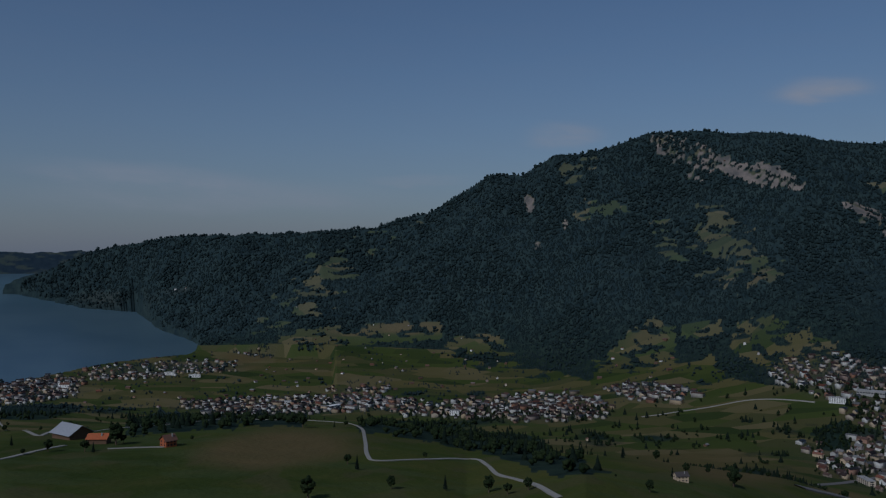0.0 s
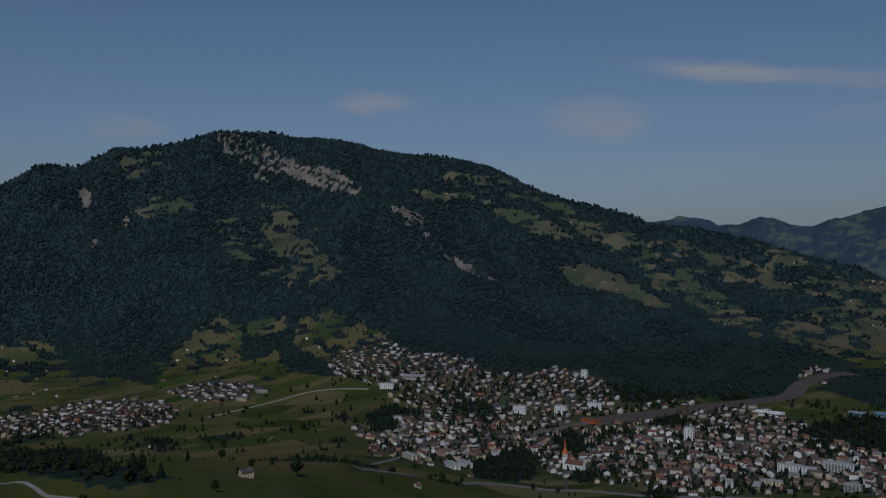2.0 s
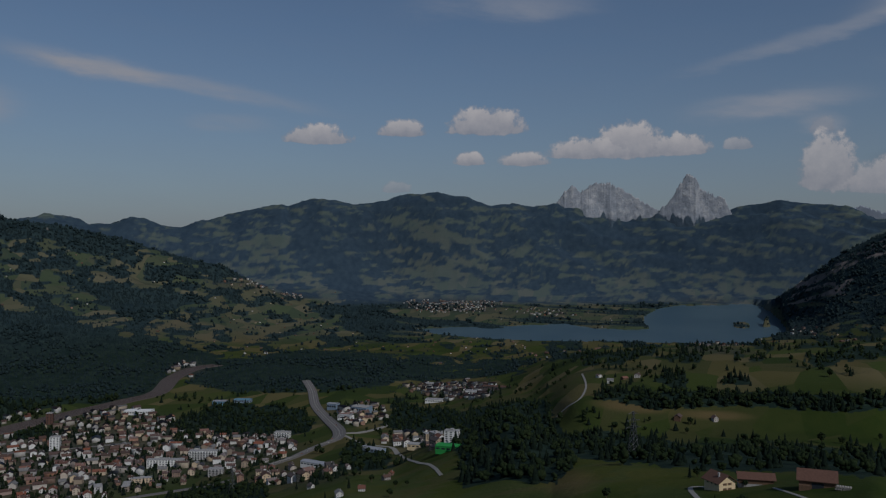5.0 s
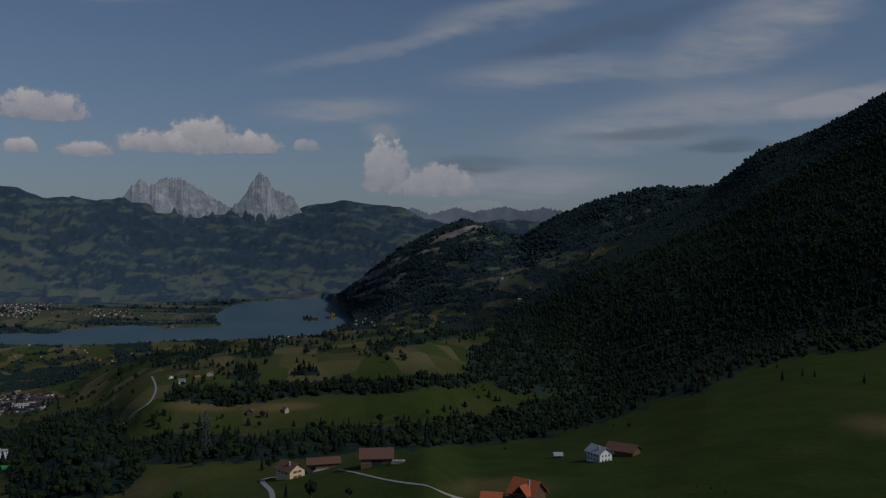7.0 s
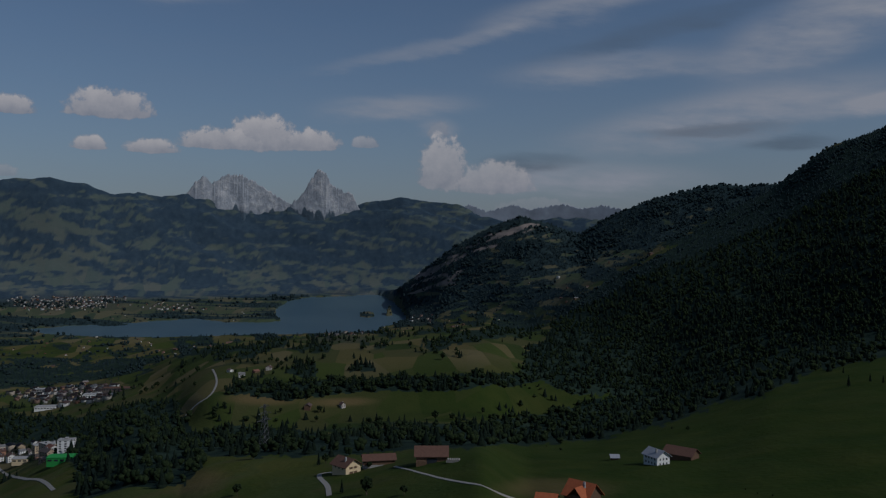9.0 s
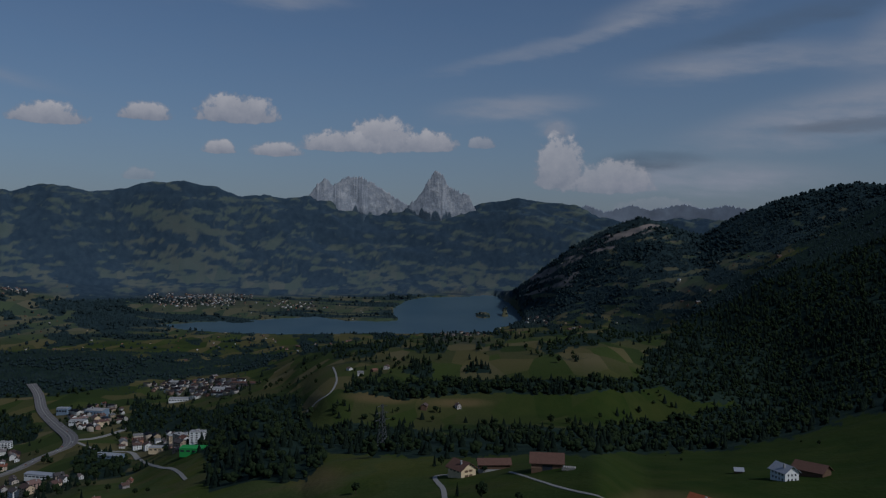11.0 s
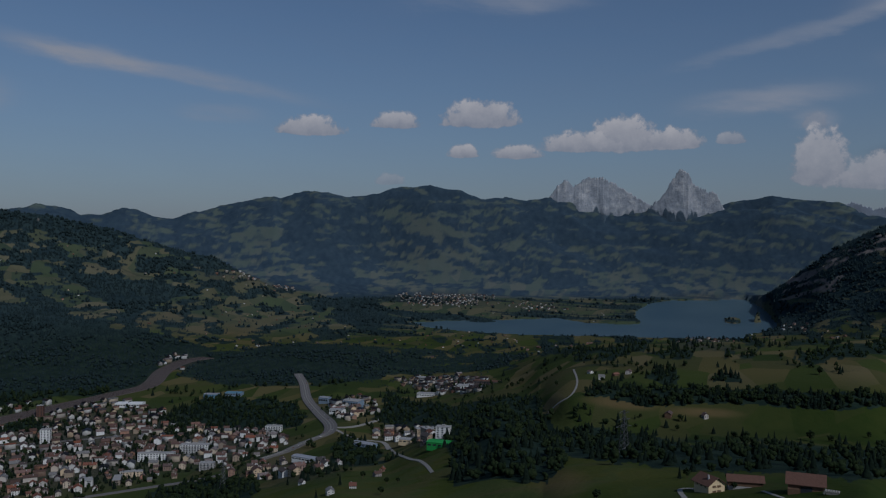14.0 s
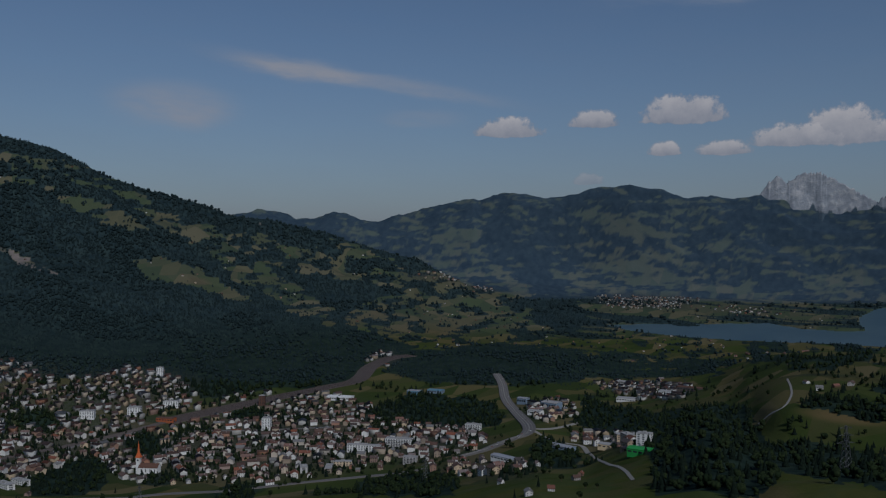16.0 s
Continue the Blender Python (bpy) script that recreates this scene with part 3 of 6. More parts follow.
for level, poly in ((LAKE_A, SHORE_A), (LAKE_B, SHORE_B)):
    e_l = np.degrees(np.arctan2(level - EYE.z, D))
    wob = (fbm(X / 150, Y / 150, 60, 3) - 0.5) * 0.12
    wet = inside(poly, AA, e_l + wob) & (D > 2400) & (D < 29000)
    for ia, ie, ra, re in ISLANDS:
        wet &= np.hypot((AA - ia) / ra, (e_l - ie) / re) > 1
    zone = (AA > poly[0][0] - 8) & (AA < max(p[0] for p in poly) + 1) & (D > 2400) & (D < (9000 if level == LAKE_B else 29000)) & ~wet
    rim = (AA < -13) & (D > 2500) & (S < 5.98) if level == LAKE_A else (AA > 63) & (AA < 84.9) & (D > 3600) & (D < 8300) & (S < 8.9)
    Z = np.where(rim, np.minimum(Z, level + 9 + 6 * fbm(X / 200, Y / 200, 61, 2)), Z)
    Z = np.where(zone, np.maximum(Z, level + 2.5), Z)
    Z = np.where(wet, level - 6.0, Z)
    WET |= wet
EL = np.degrees(np.arctan2(Z - EYE.z, D))

# ---------------------------------------------------------------- land cover
arc = np.radians(AA) * D


def patches(rows, wander=1.0):
    az, el = AA, EL
    az = az + wander * 2.4 * (fbm(arc / 260, Z / 160 + D / 400, 50, 4) - 0.5)
    el = el + wander * 1.0 * (fbm(arc / 240, Z / 120 + D / 300, 51, 4) - 0.5)
    out = np.zeros_like(az)
    for a, e, ra, re, k in rows:
        if k > 0:
            out = np.maximum(out, k * np.clip(1.6 - 1.3 * np.hypot((az - a) / ra, (el - e) / re), 0, 1))
        else:
            out = np.minimum(out, out + k * np.clip(1.6 - 1.3 * np.hypot((az - a) / ra, (el - e) / re), 0, 1))
    return out


# woods: bearing, height angle, half width, half height, weight (minus: clearing)
WOODS_WEST = [(-31.58, -9.26, 3, 0.45, 2.6), (-21.88, -10.4, 3, 0.35, 2.4), (-8.06, -11.44, 3, 0.35, 2.2), (-2.67, -12.33, 3.4, 0.5, 2.6), (2.67, -13.42, 2, 0.4, 2), (20.75, -10.6, 1.6, 0.5, 1.4), (31.83, -12.09, 1.2, 0.7, 1.8), (32.98, -14.63, 1.2, 0.3, 1.6), (33.39, -6.53, 6, 0.5, 1.6), (37.61, -8.24, 4.5, 1, 1.9), (43.6, -8.25, 3.5, 0.8, 1.7), (44.81, -7.34, 3, 0.7, 1.5), (51.05, -7.36, 3.2, 0.8, 1), (51.18, -7.59, 4.5, 1, 1.8), (52.29, -11.11, 2.8, 0.8, 1.9), (53.02, 1.2, 4, 0.7, 0.5), (53.77, -8.15, 6.5, 1.1, 1.9), (57.91, -7.76, 4, 0.85, 1.8), (59.06, -13.59, 1.4, 0.5, 1.4), (59.06, -4.17, 1.2, 0.9, 0.9)]
WOODS_TOWN = [(62.91, 0.83, 6, 1.6, 0.6), (63.67, -11.19, 3.4, 0.8, 1.8), (64.45, -7.63, 5, 0.6, 1.4), (68.3, -12.46, 4, 2.2, 2.4), (68.31, -1.88, 6, 0.5, 0.7), (75.9, 0.42, 7, 2, 0.75), (78.81, -0.19, 7, 2, 0.7), (83.81, 0.76, 5, 1.6, 0.7), (94.97, -0.27, 4, 1.4, 0.95), (96.5, -5.86, 4, 0.5, 0.6), (103.43, 1.61, 4, 1.4, 0.95), (107.15, -4.46, 7, 1.9, 1.5), (114.32, -0.34, 9, 5, 1.6), (120.91, -1.39, 8, 4.6, 1.6)]
WOODS = WOODS_WEST + WOODS_TOWN
CLEAR_WEST = [(-16.42, -7.26, 9, 1.6, -0.7), (55.38, -8.72, 0.5, 0.5, -3), (55.72, -9.84, 0.6, 0.5, -3), (56.47, -11.07, 0.8, 0.5, -3), (57.34, -11.94, 0.9, 0.4, -3), (61.37, -0.72, 4, 1, -0.4), (65.21, -15.03, 2.6, 0.8, -1.4), (65.23, 0.82, 4, 0.5, -0.5), (67.54, -4, 6, 0.5, -0.8), (69.08, -1.11, 3, 0.5, -0.4), (70.99, -5.69, 4, 0.3, -0.7), (71.37, -6.26, 7, 0.45, -1.2), (74.78, -4.32, 3, 0.3, -0.8), (92.64, -4.5, 4, 0.6, -1.2), (97.67, -2.4, 3.6, 0.7, -1.4), (101.9, -0.49, 3, 0.5, -1.6)]
CLEAR = CLEAR_WEST
ROCKS = [(0.26, 3.72, 0.35, 0.6, 1), (2.73, 2.17, 0.25, 0.6, 0.7), (0.82, 0.83, 0.25, 0.5, 0.6), (1.59, 1.79, 0.2, 0.4, 0.6), (39.27, 1.59, 0.18, 0.25, 1)]
DRY_WEST = [(-19, -6.81, 1.5, 0.3, 0.8), (-16.42, -12.57, 5, 1.2, 1.15), (-11.12, -5.09, 2, 0.3, 0.6), (-7.66, -4.73, 3, 0.5, 0.9), (-2.65, -5.5, 1.2, 0.5, 0.6), (7.91, -5.01, 0.9, 1, 0.5), (11.81, -13.15, 5, 0.9, 0.6), (13.83, -13.64, 4, 0.8, 0.8), (15.25, -1.37, 1, 0.3, 0.8), (20, -14.36, 2, 0.4, 0.7), (33.41, 0.08, 3, 0.3, 0.5), (35.33, -2.05, 1.2, 0.25, 1), (45.8, -4.8, 3, 0.4, 0.6), (48.29, -4.75, 2, 0.4, 0.6), (51.06, -5.39, 3, 0.5, 0.5), (63.68, 0.44, 4, 1.4, 0.35), (72.87, -14.89, 2, 0.9, 0.5), (77.73, -9.94, 2.6, 0.4, 1), (78.06, -10.05, 2, 0.4, 0.9), (82.73, -10.31, 2.4, 0.3, 0.9)]
DRY_TOWN = [(88.78, -6.64, 2, 0.2, 0.6), (96.84, -15.71, 4, 0.6, 0.5), (96.87, -7.57, 3, 0.3, 0.5), (121.49, -10.28, 3, 0.6, 0.6)]
DRY = DRY_WEST + DRY_TOWN
TOWNS_WEST = [(-31.58, -7.98, 3, 0.7, 0.9), (-27.07, -2.51, 2.2, 0.5, 0.5), (-26.05, -7.26, 3, 0.5, 0.7), (-23.3, -2.1, 1, 0.2, 0.5), (-22.24, -7.07, 3, 0.4, 0.6), (-19.36, -9.44, 4, 0.4, 0.6), (-17.9, -6.29, 1.6, 0.5, 0.5), (-14.17, -9.91, 7, 0.6, 0.9), (-11.13, -8.87, 3, 0.3, 0.35), (-6.52, -10.41, 3, 0.35, 0.8), (-3.05, -10.33, 3, 0.6, 0.8), (1.17, -10.17, 4, 0.9, 0.9), (8.26, -8.87, 3, 0.7, 0.8), (19.54, -7.28, 4, 1.1, 0.8), (22.26, -7.68, 5, 1.1, 0.9), (25.3, -9.43, 5, 1.2, 0.8), (27.59, -12.06, 9, 2, 1), (30.68, -9.11, 4.5, 1.5, 1), (39.11, -13.07, 10, 2, 1), (40.5, -11.74, 8, 2, 1)]
TOWNS_TOWN = [(47.93, -7.48, 1.4, 0.5, 0.9), (48.25, -12.99, 6, 1.2, 0.8), (48.3, -12.86, 6, 1.2, 1), (51.18, -2, 2, 0.3, 0.6), (54.14, -2.79, 1, 0.2, 0.5), (54.52, -14.44, 3.5, 0.7, 0.75), (58.29, -10.75, 2.2, 0.7, 0.8), (62.9, -12.48, 2.4, 0.6, 0.6), (65.22, -9.14, 3, 0.6, 0.8), (65.22, -3.42, 3.6, 0.6, 0.7), (71.37, -3.98, 3, 0.4, 0.3), (80.64, -1.89, 1, 0.12, 0.4), (82.4, -6.12, 2.6, 0.35, 0.8), (82.76, -2.9, 2.4, 0.2, 0.7), (88.03, -4.83, 1.4, 0.3, 0.5), (97.28, -2.21, 2.4, 0.3, 0.25)]
TOWNS = TOWNS_WEST + TOWNS_TOWN

# outlines of meadows, woods and bare rock: (tree share, corners as bearing and height angle)
MEADOWS_A = [
    (0.13, [(3.35, 3.2), (3.93, 3.97), (6.05, 3.73), (7.39, 2.96), (4.7, 2.78), (3.47, 2.43)]),
    (0.3, [(2.0, 4.82), (2.58, 6.55), (4.7, 6.92), (4.63, 5.97), (3.35, 4.9)]),
    (0.42, [(8.35, 2.3), (9.68, 2.68), (11.94, 3.53), (13.79, 3.13), (15.26, 1.31), (16.7, -0.19), (16.52, -1.87), (14.15, -2.64), (12.49, -1.71), (10.05, -0.96), (8.15, 1.15)]),
    (0.1, [(10.81, 2.48), (13.05, 2.84), (13.79, 0.94), (15.98, -0.56), (16.34, -1.68), (14.15, -2.07), (13.05, -0.57), (11.18, 1.33)]),
    (0.5, [(-18.76, -4.88), (-16.7, -1.65), (-14.23, 0.56), (-11.69, 1.51), (-7.97, 2.67), (-6.08, 2.49), (-9.47, 0.57), (-11.68, -1.32), (-12.41, -3.19), (-15.64, -4.61), (-17.39, -5.29)]),
]
MEADOWS_B = [
    (0.15, [(-15.64, -3.87), (-14.94, -1.3), (-13.15, 0.19), (-12.05, -0.0), (-13.14, -2.06), (-14.22, -3.9)]),
    (0.13, [(-16.69, -4.95), (-12.41, -4.49), (-5.69, -4.1), (-5.69, -5.54), (-10.2, -5.85), (-16.69, -6.04)]),
    (0.13, [(5.08, -7.09), (7.0, -4.8), (9.1, -3.63), (10.04, -5.14), (9.85, -7.03), (8.14, -7.62), (5.85, -7.65)]),
    (0.05, [(10.04, -4.38), (12.67, -4.05), (12.96, -4.91), (10.8, -5.4)]),
    (0.13, [(13.04, -5.66), (14.51, -3.57), (16.33, -3.73), (19.52, -5.31), (20.21, -6.3), (16.32, -6.87), (14.51, -6.92)]),
]
MEADOWS_C = [
    (0.13, [(10.98, -7.57), (11.92, -5.87), (12.85, -6.22), (13.03, -7.71), (11.54, -8.86)]),
    (0.13, [(-5.69, -5.54), (-1.86, -5.0), (-1.09, -6.34), (2.0, -7.3), (1.61, -8.24), (-4.16, -7.45)]),
    (0.05, [(20.57, 4.45), (24.16, 4.38), (26.27, 3.93), (23.78, 3.76), (21.69, 3.89)]),
    (0.05, [(26.07, 3.85), (28.77, 3.09), (31.48, 2.09), (32.06, 1.05), (29.93, 1.55), (27.61, 2.51)]),
    (0.1, [(31.09, 2.79), (35.34, 1.7), (37.63, 0.77), (41.41, -0.3), (40.66, -0.99), (37.63, -0.38), (34.57, 0.58), (32.64, 1.55)]),
]
MEADOWS_D = [
    (0.0, [(31.29, -0.88), (33.41, -0.61), (35.33, -1.38), (36.87, -2.34), (39.15, -3.55), (37.63, -3.44), (34.95, -2.5), (32.25, -1.93)]),
    (0.1, [(34.57, 0.47), (36.87, 0.08), (39.15, -0.88), (40.66, -1.82), (43.26, -3.5), (45.09, -4.78), (43.99, -5.25), (41.4, -4.17), (39.53, -3.05), (37.63, -1.91), (36.49, -0.88)]),
    (0.1, [(43.64, 0.83), (45.82, 0.34), (47.96, -0.77), (50.05, -2.04), (47.96, -1.84), (45.09, -0.74)]),
    (0.22, [(44.36, -4.79), (46.89, -3.45), (50.05, -2.29), (53.42, -2.71), (56.63, -3.68), (58.72, -5.04), (58.72, -6.56), (53.41, -6.39), (50.73, -6.86), (47.95, -6.25)]),
    (0.35, [(22.26, 6.18), (27.61, 5.86), (29.93, 4.52), (34.57, 2.78), (33.8, 2.2), (29.16, 3.75), (24.54, 4.68)]),
]
MEADOWS_E = [
    (0.12, [(44.32, -4.62), (49.52, -3.3), (54.87, -3.6), (58.73, -4.26), (58.73, -5.64), (52.56, -6.64), (48.77, -5.83)]),
    (0.3, [(34.3, 0.06), (41.08, -1.42), (49.52, -2.99), (56.41, -3.6), (58.73, -2.64), (54.87, -1.87), (49.52, -1.28), (43.58, 0.06), (38.29, 1.15)]),
    (0.05, [(49.51, 0.06), (52.56, 1.52), (54.48, 0.83), (52.56, -0.4)]),
    (0.05, [(60.27, 2.69), (63.74, 2.25), (66.78, 0.83), (64.5, 0.56), (61.43, 1.72)]),
    (0.1, [(61.82, -1.02), (63.35, 0.14), (66.4, -1.39), (69.03, -1.76), (66.4, -2.5), (63.73, -2.32)]),
]
MEADOWS_F = [
    (0.1, [(69.77, -2.66), (73.07, -1.73), (73.79, -2.25), (71.25, -2.87)]),
    (0.1, [(62.58, -5.32), (70.14, -5.59), (85.97, -5.46), (85.97, -6.74), (73.77, -7.52), (66.39, -7.16)]),
    (0.0, [(71.76, -10.78), (73.1, -8.94), (74.37, -8.66), (74.37, -10.08), (72.77, -10.85)]),
    (0.0, [(74.99, -11.11), (77.09, -10.02), (83.67, -9.85), (91.3, -9.61), (94.39, -8.94), (97.94, -9.37), (97.48, -9.98), (93.62, -10.75), (90.53, -11.47), (82.92, -11.58), (78.88, -11.22)]),
    (0.0, [(80.7, -7.54), (85.17, -8.02), (90.53, -7.42), (96.71, -6.58), (97.86, -6.88), (96.71, -7.72), (94.39, -8.11), (89.76, -8.09), (85.17, -8.62), (80.7, -8.75)]),
]
MEADOWS_G = [
    (0.3, [(86.69, -6.28), (88.22, -5.34), (90.53, -4.21), (94.39, -2.75), (97.48, -1.44), (100.54, -0.47), (105.07, 0.48), (102.44, -0.81), (99.78, -2.74), (96.32, -5.17), (92.84, -5.75), (88.99, -6.57)]),
    (0.0, [(88.22, -7.13), (92.84, -6.21), (96.32, -5.75), (96.32, -6.36), (90.53, -7.11)]),
    (0.0, [(70.93, -15.94), (73.78, -13.73), (81.81, -14.06), (90.14, -13.6), (96.32, -13.25), (100.16, -12.82), (105.07, -11.42), (107.64, -10.19), (110.52, -9.51), (112.97, -7.95), (116.34, -7.08), (121.65, -5.76), (121.65, -15.32)]),
]
MEADOWS = MEADOWS_A + MEADOWS_B + MEADOWS_C + MEADOWS_D + MEADOWS_E + MEADOWS_F + MEADOWS_G
THICKETS_A = [
    (1, [(11.92, -5.94), (13.03, -5.84), (15.96, -7.25), (16.03, -8.05), (13.03, -7.78)]),
    (1, [(-1.86, -4.81), (5.08, -7.09), (4.39, -8.16), (-0.32, -7.18)]),
    (1, [(-26.45, -10.3), (-24.3, -9.88), (-19.42, -10.38), (-19.48, -11.14), (-26.45, -11.12)]),
    (1, [(-11.3, -10.83), (-7.2, -11.12), (-4.16, -11.56), (0.45, -12.53), (3.54, -13.61), (5.84, -14.13), (2.0, -14.46), (-1.86, -13.28), (-5.68, -12.4), (-11.3, -11.62)]),
    (1, [(-19.25, -9.91), (-14.91, -10.37), (-14.91, -11.22), (-19.25, -10.88)]),
]
THICKETS_B = [
    (1, [(33.79, -8.42), (39.14, -6.84), (46.88, -6.02), (47.17, -6.93), (42.88, -8.73), (37.62, -9.64), (34.18, -9.65)]),
    (1, [(45.8, -11.05), (49.69, -9.77), (53.4, -9.98), (55.03, -10.38), (56.04, -11.64), (53.39, -12.21), (49.34, -11.55), (45.8, -11.76)]),
    (1, [(49.69, -7.37), (58.72, -6.66), (58.71, -8.07), (55.99, -8.26), (53.4, -8.77), (49.69, -8.63)]),
    (1, [(49.52, -7.72), (51.04, -6.81), (56.41, -6.36), (61.04, -6.77), (62.2, -7.79), (61.04, -8.82), (56.41, -9.12), (54.87, -8.44), (51.04, -9.06), (48.77, -8.34)]),
    (1, [(61.04, -9.68), (62.58, -10.3), (66.39, -10.59), (66.39, -11.62), (61.43, -11.9)]),
]
THICKETS_C = [
    (1, [(65.82, -16.02), (66.01, -13.45), (66.39, -11.25), (67.9, -10.18), (71.6, -9.68), (72.14, -11.04), (73.41, -12.93), (70.12, -15.13), (68.64, -15.9)]),
    (0.85, [(61.43, -6.77), (66.39, -7.24), (70.14, -6.97), (70.69, -7.81), (64.88, -8.24)]),
    (1, [(71.97, -6.73), (78.66, -6.28), (78.66, -6.78), (71.97, -7.1)]),
    (1, [(57.57, -3.03), (60.66, -3.41), (61.81, -4.94), (59.89, -5.79), (57.96, -5.02)]),
    (0.9, [(54.48, 2.38), (60.66, 1.99), (61.43, -0.71), (57.96, -3.03), (54.87, -0.71)]),
]
THICKETS_D = [
    (0.9, [(71.61, -1.44), (73.43, -0.98), (75.21, -2.34), (73.06, -3.0)]),
    (0.9, [(70.15, 2.89), (83.27, 1.81), (85.99, 0.74), (85.99, -1.31), (77.31, -0.67), (71.98, 1.19)]),
    (1, [(78.7, -8.42), (79.24, -7.78), (80.7, -7.65), (80.88, -8.65)]),
    (1, [(82.92, -7.9), (84.61, -7.75), (84.61, -8.31), (83.11, -8.42)]),
    (1, [(74.99, -9.55), (75.33, -9.07), (82.18, -8.84), (90.14, -8.55), (95.16, -8.41), (95.74, -9.02), (89.76, -9.6), (83.67, -9.7), (79.24, -10.19)]),
]
THICKETS_E = [
    (1, [(71.93, -12.34), (74.99, -11.7), (79.24, -12.07), (82.18, -12.46), (87.45, -12.09), (90.53, -11.84), (96.71, -10.96), (98.25, -10.34), (100.54, -9.86), (110.52, -9.15), (107.64, -9.82), (105.07, -11.13), (100.16, -12.52), (96.32, -12.96), (90.14, -13.35), (81.81, -13.81), (73.95, -13.54), (71.93, -15.22), (65.89, -14.75), (65.89, -11.77), (67.73, -10.45), (71.26, -10.74)]),
    (1, [(94.97, -6.9), (96.71, -5.93), (97.09, -4.59), (100.16, -2.28), (104.88, 0.14), (110.52, 4.46), (113.99, 6.35), (117.65, 7.58), (123.2, 10.67), (123.2, -5.35), (116.34, -6.73), (112.97, -7.6), (110.52, -9.22), (104.32, -9.76), (97.86, -9.6), (94.97, -8.41)]),
    (1, [(87.07, -6.55), (90.53, -5.82), (96.32, -4.48), (96.13, -5.36), (92.84, -6.09), (88.6, -6.98)]),
    (0.9, [(87.07, -3.04), (90.53, -0.74), (94.39, 0.8), (98.25, 0.99), (105.07, 2.68), (110.52, 3.91), (104.88, 0.6), (97.48, -1.13), (92.84, -3.06), (88.22, -4.58)]),
]
TOWN_TREES_A = [
    (1, [(30.74, -11.94), (32.15, -11.65), (33.33, -12.07), (33.33, -13.25), (32.16, -13.33), (30.88, -13.02)]),
    (1, [(25.1, -13.99), (27.16, -13.12), (29.09, -12.91), (29.91, -13.66), (29.81, -14.94), (27.51, -14.98), (25.45, -14.8)]),
    (1, [(18.24, -10.83), (19.25, -10.09), (20.38, -10.02), (20.45, -11.71), (19.26, -11.86), (18.33, -11.7)]),
    (1, [(36.46, -15.45), (37.75, -15.11), (38.96, -15.54), (38.96, -16.18), (36.46, -16.09)]),
    (1, [(37.1, -10.75), (38.5, -10.41), (39.72, -10.62), (39.72, -11.29), (37.17, -11.3)]),
]
TOWN_TREES_B = [
    (1, [(24.69, -9.99), (25.78, -9.78), (26.74, -10.19), (26.67, -10.89), (24.76, -10.76)]),
    (1, [(34.74, -11.58), (36.04, -11.45), (36.16, -12.07), (34.81, -12.09)]),
    (1, [(45.8, -15.43), (48.5, -14.91), (51.95, -14.84), (52.9, -15.52), (52.33, -16.18), (45.8, -16.28)]),
    (1, [(57.59, -12.98), (58.69, -12.39), (60.22, -12.84), (60.43, -14.1), (58.32, -14.29)]),
]
THICKETS = TOWN_TREES_A + TOWN_TREES_B + THICKETS_A + THICKETS_B + THICKETS_C + THICKETS_D + THICKETS_E
CLIFFS_A = [
    (0.8, [(8.17, 7.95), (9.33, 8.23), (11.71, 7.42), (14.17, 5.99), (16.33, 4.56), (15.6, 4.36), (12.76, 5.58), (10.01, 6.02)]),
    (1.0, [(14.88, 6.01), (15.6, 6.1), (17.05, 5.32), (18.15, 4.41), (17.42, 4.14), (15.24, 5.1)]),
    (0.7, [(10.01, 5.84), (11.03, 5.7), (11.89, 4.89), (10.69, 5.08)]),
    (1.15, [(20.01, 3.42), (21.32, 3.13), (22.26, 2.37), (22.64, 1.42), (24.16, 0.08), (25.31, -0.69), (27.23, -1.65), (27.04, -1.92), (24.93, -0.99), (23.4, 0.16), (22.07, 1.53), (20.76, 2.29)]),
    (0.8, [(87.07, -2.27), (88.6, -1.2), (90.53, 0.03), (94.0, 1.57), (95.55, 1.84), (96.71, 1.38), (94.39, 0.69), (91.3, -0.43), (88.6, -1.9)]),
]
CLIFFS_B = [
    (0.6, [(86.69, -2.85), (88.6, -1.9), (90.72, -1.52), (90.14, -2.48), (87.46, -3.23)]),
]
CLIFFS = CLIFFS_A + CLIFFS_B

lump = fbm(X / 260, Y / 260, 21, 5)
small = fbm(arc / 70, Z / 40 + D / 90, 33, 4)
mott = fbm(arc / 250 + 0.4 * Z / 150, Z / 95 + D / 700, 40, 5)
rag_a, rag_e = AA + 1.1 * (fbm(AA * 1.7, EL * 4.5, 90, 4) - 0.5), EL + 0.5 * (fbm(AA * 1.7 + 7, EL * 4.5, 91, 4) - 0.5)
grain = fbm(AA * 1.1 + EL * 1.3, EL * 4.2 - AA * 0.25, 92, 4)


def outlined(rows):
    """For each outline: where it lies on the land, and its share."""
    for k, poly in rows:
        lo, hi = np.searchsorted(AZ, (min(p[0] for p in poly) - 1, max(p[0] for p in poly) + 1))
        yield slice(lo, hi), inside(poly, rag_a[lo:hi], rag_e[lo:hi]), k


SLOPE_BASE = np.where(S > np.where((AA > 20) & (AA < 50), 5.45, 6.0), np.where((AA < 52) | (AA > 86), 1.0, 0.75 + 3.0 * (mott - 0.5)), np.where(S > 2.3, 0.1 + 1.7 * (lump - 0.5), -0.6))
OPEN = patches(CLEAR)
FOREST = SLOPE_BASE + patches(WOODS) + OPEN + 0.7 * (small - 0.5)
